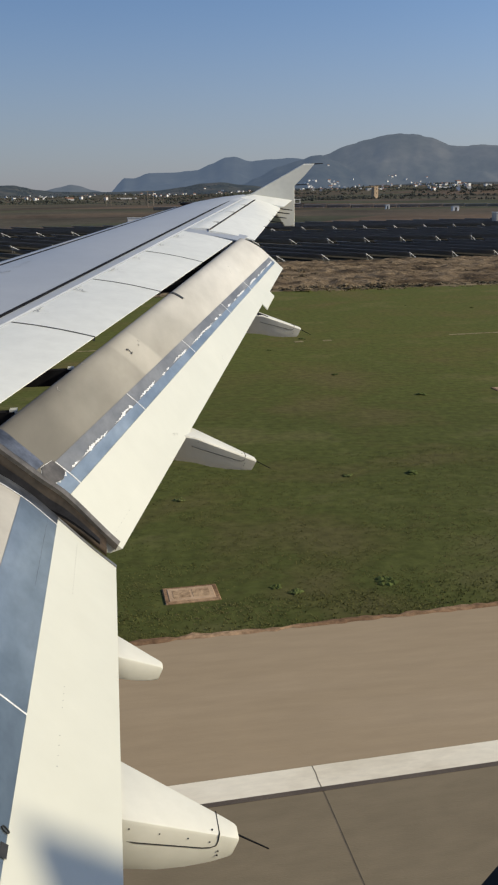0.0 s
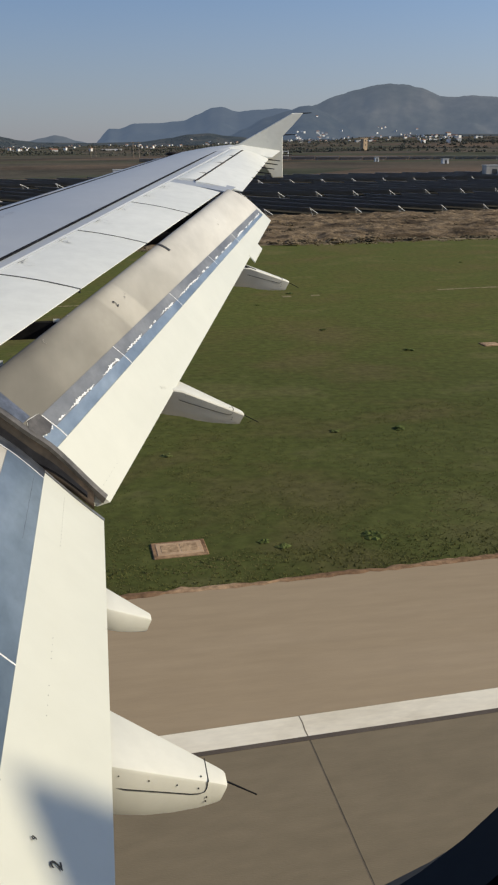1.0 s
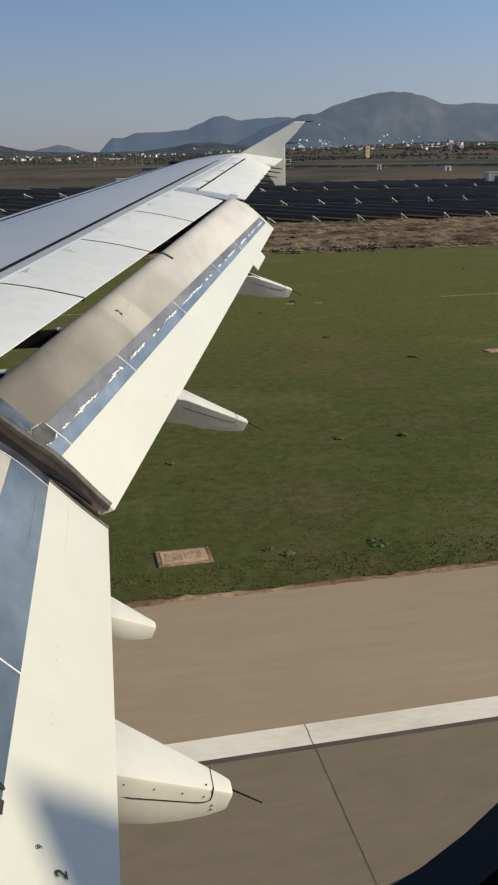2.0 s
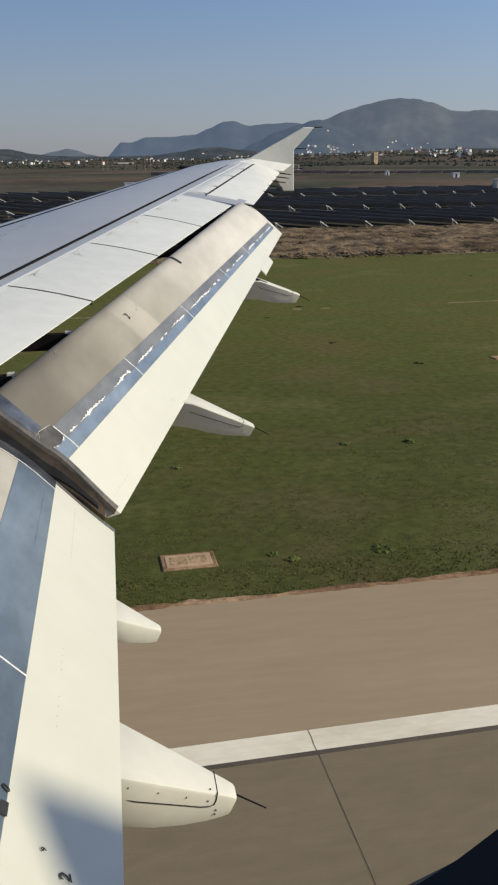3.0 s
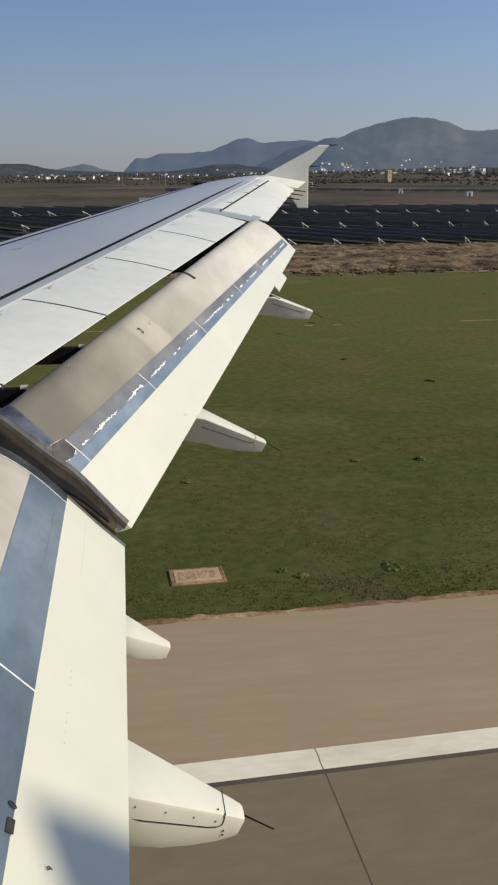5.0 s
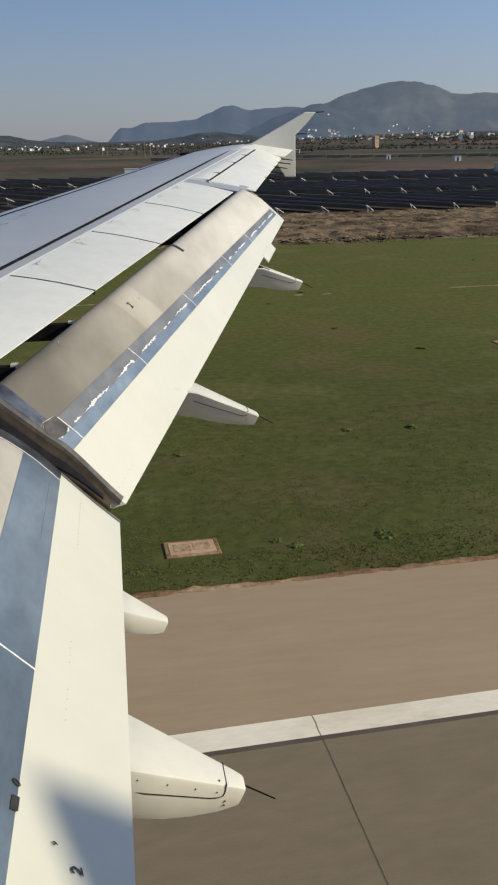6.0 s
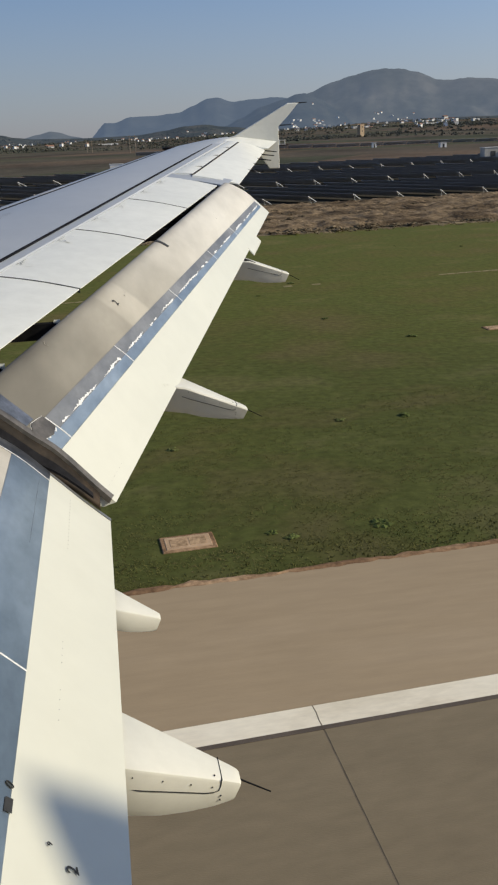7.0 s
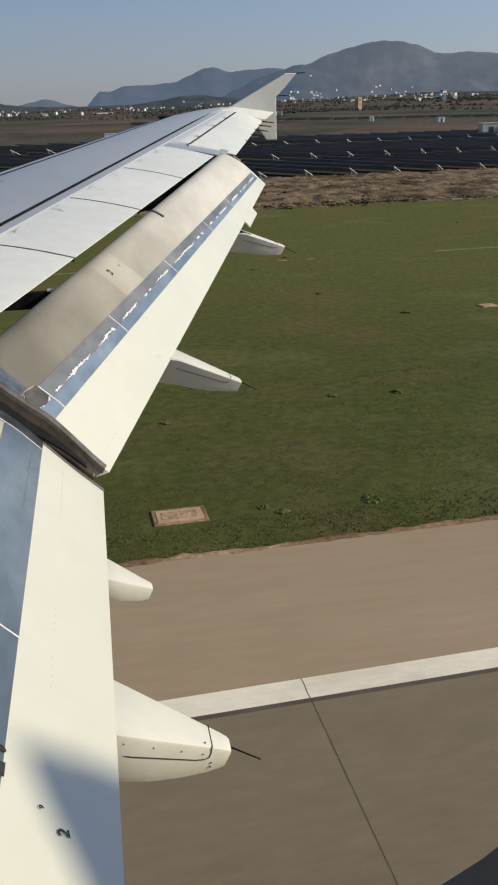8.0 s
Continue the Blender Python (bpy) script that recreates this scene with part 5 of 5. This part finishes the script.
def gantry(az, dist, h, w):
    """Two posts and a lattice of cross-bars at the edge of the fields."""
    x, y = polar(az, dist)
    root = tagged(new("gantry"), "small pale steel gantry standing in the fields", "gantry")
    root.location = (x, y, terrain(*to_uv(x, y)) - 0.3)
    for k in (-1, 1):
        bm = bmesh.new()
        rod(bm, (k * w / 2, 0, 0), (k * w / 2, 0, h), 0.22, n=6)
        part("post", bm, RACK, root)
    for z in (0.5, 0.95):
        bm = bmesh.new()
        box(bm, -w / 2, -0.15, h * z - 0.25, w / 2, 0.15, h * z)
        part("crossbar", bm, RACK, root)


gantry(11.95, 600, 5.5, 3.6)


def house(az, dist, w, d, h, spin, gable=True):
    x, y = polar(az, dist)
    u, v = to_uv(x, y)
    root = tagged(new("house"), HOUSE_LABELS[0] if gable else HOUSE_LABELS[1], "house", "houses of the distant villages")
    root.matrix_world = Matrix.Translation((x, y, terrain(u, v) - 0.4)) @ Matrix.Rotation(radians(spin), 4, "Z")
    bm = bmesh.new()
    box(bm, -w / 2, -d / 2, -1.5, w / 2, d / 2, h)
    part("wall", bm, PLASTER, root)
    bm = bmesh.new()
    if gable:
        e, k = 0.4, h + 0.28 * d
        loft(bm, [[(s * (w / 2 + e), -d / 2 - e, h - 0.1), (s * (w / 2 + e), 0, k), (s * (w / 2 + e), d / 2 + e, h - 0.1)] for s in (-1, 1)])
        part("roof", outward(bm), TILE, root)
    else:
        box(bm, -w / 2 - 0.15, -d / 2 - 0.15, h, w / 2 + 0.15, d / 2 + 0.15, h + 0.4)
        part("roof", bm, PLASTER, root)
    if dist < 1500:
        for k in range(2):
            bm = bmesh.new()
            cx = w * (-0.25 + 0.5 * k)
            box(bm, cx - 0.6, -d / 2 - 0.05, h * 0.35, cx + 0.6, -d / 2 + 0.1, h * 0.75)
            part("window", bm, VOID, root)
    return root


HOUSE_LABELS = ("pale plastered house with a tiled gable roof", "white plastered flat-roofed village house")
r = random.Random(23)
for az, dist, n, da, dd in ((13.0, 2500, 26, 2.6, 500), (17.5, 2300, 14, 3.0, 500), (22.5, 1900, 16, 2.5, 400), (7.5, 2700, 16, 3.0, 500), (3.5, 2400, 12, 2.0, 400), (-1.5, 2200, 16, 2.0, 500),
                            (-5.0, 2000, 10, 2.0, 300), (12.0, 3050, 14, 3.0, 200), (20.0, 2900, 12, 3.5, 250), (27.0, 2300, 12, 3.0, 400), (18.5, 2700, 16, 4.0, 350), (21.5, 2600, 14, 2.0, 300), (-4.5, 2750, 10, 1.2, 200), (5.0, 2800, 14, 3.0, 250)):
    for _ in range(n):
        house(az + r.gauss(0, da * 0.5), dist + r.uniform(-dd, dd), r.uniform(4, 9) * (0.65 if az < 6 else 1), r.uniform(4, 7), r.uniform(2.8, 5.0) * (0.75 if az < 6 else 1), r.uniform(-40, 40), r.random() < 0.45)
house(16.7, 1900, 30, 10, 4.5, 5, False)
house(20.9, 2000, 30, 10, 4.5, 5, False)
house(21.84, 2300, 12, 9, 8, 20)
house(-2.3, 1500, 11, 7, 4.5, 15)
house(1.2, 1900, 40, 10, 3.5, 3, False)


def tower():
    x, y = polar(16.8, 1050)
    root = tagged(new("stone_tower"), "square old tower of warm stone with a battered base", "tower")
    root.matrix_world = Matrix.Translation((x, y, terrain(*to_uv(x, y)) - 0.5)) @ Matrix.Rotation(radians(20), 4, "Z")
    bm = bmesh.new()
    loft(bm, [[(-s, -s, z), (s, -s, z), (s, s, z), (-s, s, z)] for s, z in ((3.0, 0), (2.8, 3), (2.7, 12.5))])
    part("wall", outward(bm), STONE, root)
    for a in (-2.4, -0.8, 0.8, 2.4):
        for q in (-2.4, 2.4):
            for x0, y0, w, d in ((a, q, 0.45, 0.3), (q, a, 0.3, 0.45)):
                if (w, abs(a) > 2) == (0.3, True):
                    continue
                bm = bmesh.new()
                box(bm, x0 - w, y0 - d, 12.5, x0 + w, y0 + d, 13.4)
                part("battlement", bm, STONE, root)
    for z in (5, 9.5):
        bm = bmesh.new()
        box(bm, -0.5, -2.9, z, 0.5, -2.6, z + 1.6)
        part("window", bm, VOID, root)


tower()


def pole(az, dist, h, arm=True):
    x, y = polar(az, dist)
    root = tagged(new("power_pole"), "tall pole of the power line in the fields", "pole", "power poles in the fields")
    root.location = (x, y, terrain(*to_uv(x, y)) - 0.5)
    bm = bmesh.new()
    rod(bm, (0, 0, 0), (0, 0, h), 0.28, 0.18, 8)
    part("post", bm, WOODY, root)
    if arm:
        bm = bmesh.new()
        box(bm, -1.6, -0.12, h - 0.9, 1.6, 0.12, h - 0.6)
        part("crossarm", bm, WOODY, root)


for az, dist, h in ((2.85, 620, 12), (2.5, 640, 12), (-0.1, 760, 10), (0.2, 760, 10), (26.5, 620, 13)):
    pole(az, dist, h)

# hedges, orchards and woods across the fields
spots = []
r = random.Random(41)
for _ in range(46):
    az, dist = r.uniform(-12, 32), 800 + 2300 * r.random() ** 1.0
    x, y = polar(az, dist)
    a, n = r.gauss(0.05, 0.25), r.randint(6, 26)
    for k in range(n):
        px, py = x + k * 8 * math.cos(a) + r.uniform(-3, 3), y + k * 8 * math.sin(a) + r.uniform(-5, 5)
        u, v = to_uv(px, py)
        spots.append((px, py, terrain(u, v) - 0.6, r.uniform(2.5, 5.5)))
for az, dist, n, ax, ay in ((9.0, 1500, 90, 90, 60), (13.0, 1250, 60, 60, 25), (19.0, 1700, 110, 130, 60), (-3.5, 1300, 40, 60, 20), (24.0, 1500, 60, 70, 40), (4.5, 1900, 80, 140, 60), (17.0, 2600, 120, 260, 100), (-3.0, 2300, 90, 160, 90), (12.7, 900, 200, 20, 18), (14.5, 1000, 110, 50, 14), (19.5, 1150, 60, 90, 10), (1.0, 1050, 50, 110, 8)):
    x, y = polar(az, dist)
    for _ in range(n):
        px, py = x + r.gauss(0, ax), y + r.gauss(0, ay)
        u, v = to_uv(px, py)
        spots.append((px, py, terrain(u, v) - 0.6, r.uniform(3, 7) * (0.6 if dist < 1200 else 1.0)))
for _ in range(11000):
    az, dist = r.uniform(-14, 34), 1000 + 2300 * r.random()
    x, y = polar(az, dist)
    u, v = to_uv(x, y)
    if noise.noise(Vector((x * 0.004, y * 0.004, 9))) > 0.06:
        spots.append((x, y, terrain(u, v) - 0.6, r.uniform(1.8, 5.2)))
clump_cloud("far_trees", spots, LEAF, "dark distant hedges and olive trees across the fields", 42, 7)


# ---- hills and mountains on the horizon ----
def ridge_height(points, az):
    for (a0, e0), (a1, e1) in zip(points, points[1:]):
        if a0 <= az <= a1:
            s = (az - a0) / (a1 - a0)
            s = s * s * (3 - 2 * s) * 0.6 + s * 0.4
            return lerp(e0, e1, s)
    return points[0][1] if az < points[0][0] else points[-1][1]


def mountain(name, points, dist, depth, base, material, label, rough, seed):
    """A ridge along an arc of azimuths; it slopes down towards the viewer with spurs and gullies."""
    bm = bmesh.new()
    a0, a1 = points[0][0], points[-1][0]
    n, m = int((a1 - a0) * 7), 26
    rows = []
    for k in range(n + 1):
        az = lerp(a0, a1, k / n)
        top = dist * math.tan(radians(ridge_height(points, az))) + H
        row = []
        for j in range(m + 1):
            s = j / m
            d = dist - depth * (1 - s)
            fall = s ** 1.25
            x, y = polar(az, d)
            z = base + (top - base) * fall
            z += rough * (top - base) * math.sin(math.pi * min(1, s * 1.02)) * noise.fractal(Vector((x * 0.0035, y * 0.0035, seed)), 0.9, 2.1, 5)
            if s == 1:
                z += 0.012 * (top - base) * noise.fractal(Vector((az * 2.0, seed, 0)), 0.8, 2.2, 4)
            row.append(bm.verts.new((x, y, z)))
        x, y = polar(az, dist + 150)
        row.append(bm.verts.new((x, y, base - 20)))
        rows.append(row)
    for p, q in zip(rows, rows[1:]):
        for j in range(len(p) - 1):
            bm.faces.new((p[j], q[j], q[j + 1], p[j + 1]))
    bmesh.ops.recalc_face_normals(bm, faces=bm.faces[:])
    ob = part(name, bm, material, None, label, True)
    return tagged(ob, label, "mountain", kind="structure")


DROP = 0.25
FAR = ((0.1, 0.75), (0.37, 1.11), (0.84, 1.59), (1.06, 1.82), (1.69, 1.79), (2.68, 2.10), (4.08, 2.10), (5.67, 2.24), (6.56, 2.58), (7.44, 2.95), (8.0, 3.02), (9.03, 2.72), (10.08, 2.82), (11.5, 2.88), (14.0, 2.6), (17.0, 1.6))
SPUR = ((7.6, 0.9), (8.5, 1.34), (9.39, 1.74), (10.79, 2.38), (12.19, 2.75), (12.89, 3.01), (13.4, 3.02), (14.29, 2.67), (15.36, 2.07), (16.77, 1.5), (18.0, 1.0))
MAIN = ((10.6, 1.2), (12.21, 2.2), (13.59, 3.0), (14.96, 3.53), (16.32, 3.88), (17.51, 4.13), (18.19, 4.16), (19.2, 4.11), (20.06, 3.90), (21.42, 3.40), (22.09, 3.36), (23.07, 3.41), (24.6, 3.3), (27.0, 2.6), (31.0, 1.9), (38.0, 1.0))
LEFT = ((-30.0, 0.9), (-12.0, 1.1), (-7.28, 1.31), (-5.62, 1.32), (-5.12, 1.22), (-4.45, 1.06), (-3.2, 0.92), (0.0, 0.86), (3.0, 0.90), (4.77, 1.10), (5.84, 1.30), (7.26, 1.36), (8.2, 1.2), (11.0, 0.95), (14.3, 0.85), (17.14, 1.02), (20.56, 1.14), (23.31, 1.12), (28.0, 1.0), (34.0, 0.7))
CONE = ((-5.0, 0.9), (-4.11, 1.06), (-2.91, 1.30), (-2.21, 1.47), (-1.7, 1.37), (-0.85, 1.11), (0.2, 0.9))
FAR, SPUR, MAIN, CONE = ([(a, e - DROP) for a, e in line] for line in (FAR, SPUR, MAIN, CONE))
LEFT = [(a, e - 0.12) for a, e in LEFT]
# the backdrop materials give off a faint glow in place of haze
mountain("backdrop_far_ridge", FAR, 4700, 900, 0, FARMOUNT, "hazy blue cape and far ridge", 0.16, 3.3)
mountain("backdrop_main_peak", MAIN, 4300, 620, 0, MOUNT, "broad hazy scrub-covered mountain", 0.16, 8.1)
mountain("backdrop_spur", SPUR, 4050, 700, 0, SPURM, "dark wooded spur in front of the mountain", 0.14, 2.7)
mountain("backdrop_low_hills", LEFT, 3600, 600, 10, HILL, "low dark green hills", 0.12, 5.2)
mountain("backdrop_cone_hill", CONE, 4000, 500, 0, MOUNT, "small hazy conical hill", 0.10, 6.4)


def hill_z(az, d):
    """The height of the ground on the mountain's foot and on the low hills before it."""
    x, y = polar(az, d)
    z = terrain(*to_uv(x, y))
    for points, dist, depth, base, rough, seed in ((SPUR, 4050, 700, 0, 0.14, 2.7), (MAIN, 4300, 620, 0, 0.16, 8.1), (LEFT, 3600, 600, 10, 0.12, 5.2)):
        s = (d - dist + depth) / depth
        if 0 < s < 1 and points[0][0] < az < points[-1][0]:
            top = dist * math.tan(radians(ridge_height(points, az))) + H
            z = max(z, base + (top - base) * s ** 1.25 + rough * (top - base) * math.sin(math.pi * min(1, s * 1.02)) * noise.fractal(Vector((x * 0.0035, y * 0.0035, seed)), 0.9, 2.1, 5))
    return x, y, z


# villages climb the slopes, woods and hedges between them
r = random.Random(77)
for _ in range(90):
    k = r.random()
    az, d = (r.gauss(13.6, 1.1), r.uniform(3570, 3760)) if k < 0.42 else ((r.gauss(19.0, 2.5), r.uniform(3880, 3975)) if k < 0.60 else ((r.gauss(-4.6, 0.8), r.uniform(3050, 3350)) if k < 0.78 else (r.uniform(0, 9), r.uniform(3050, 3500))))
    x, y, z = hill_z(az, d)
    h = house(az, d, r.uniform(5, 11), r.uniform(5, 8), r.uniform(3.0, 5.5), r.uniform(-40, 40), r.random() < 0.3)
    h.matrix_world = Matrix.Translation((x, y, z - 0.5)) @ Matrix.Rotation(radians(r.uniform(-40, 40)), 4, "Z")
spots = []
for _ in range(3600):
    az, d = r.uniform(-10, 30), r.uniform(2950, 3560)
    if noise.noise(Vector((az * 0.9, d * 0.006, 5.0))) + r.uniform(-0.25, 0.25) > 0.0:
        x, y, z = hill_z(az, d)
        spots.append((x, y, z - 1.0, r.uniform(4, 9)))
# the woods share the hills' emission for haze
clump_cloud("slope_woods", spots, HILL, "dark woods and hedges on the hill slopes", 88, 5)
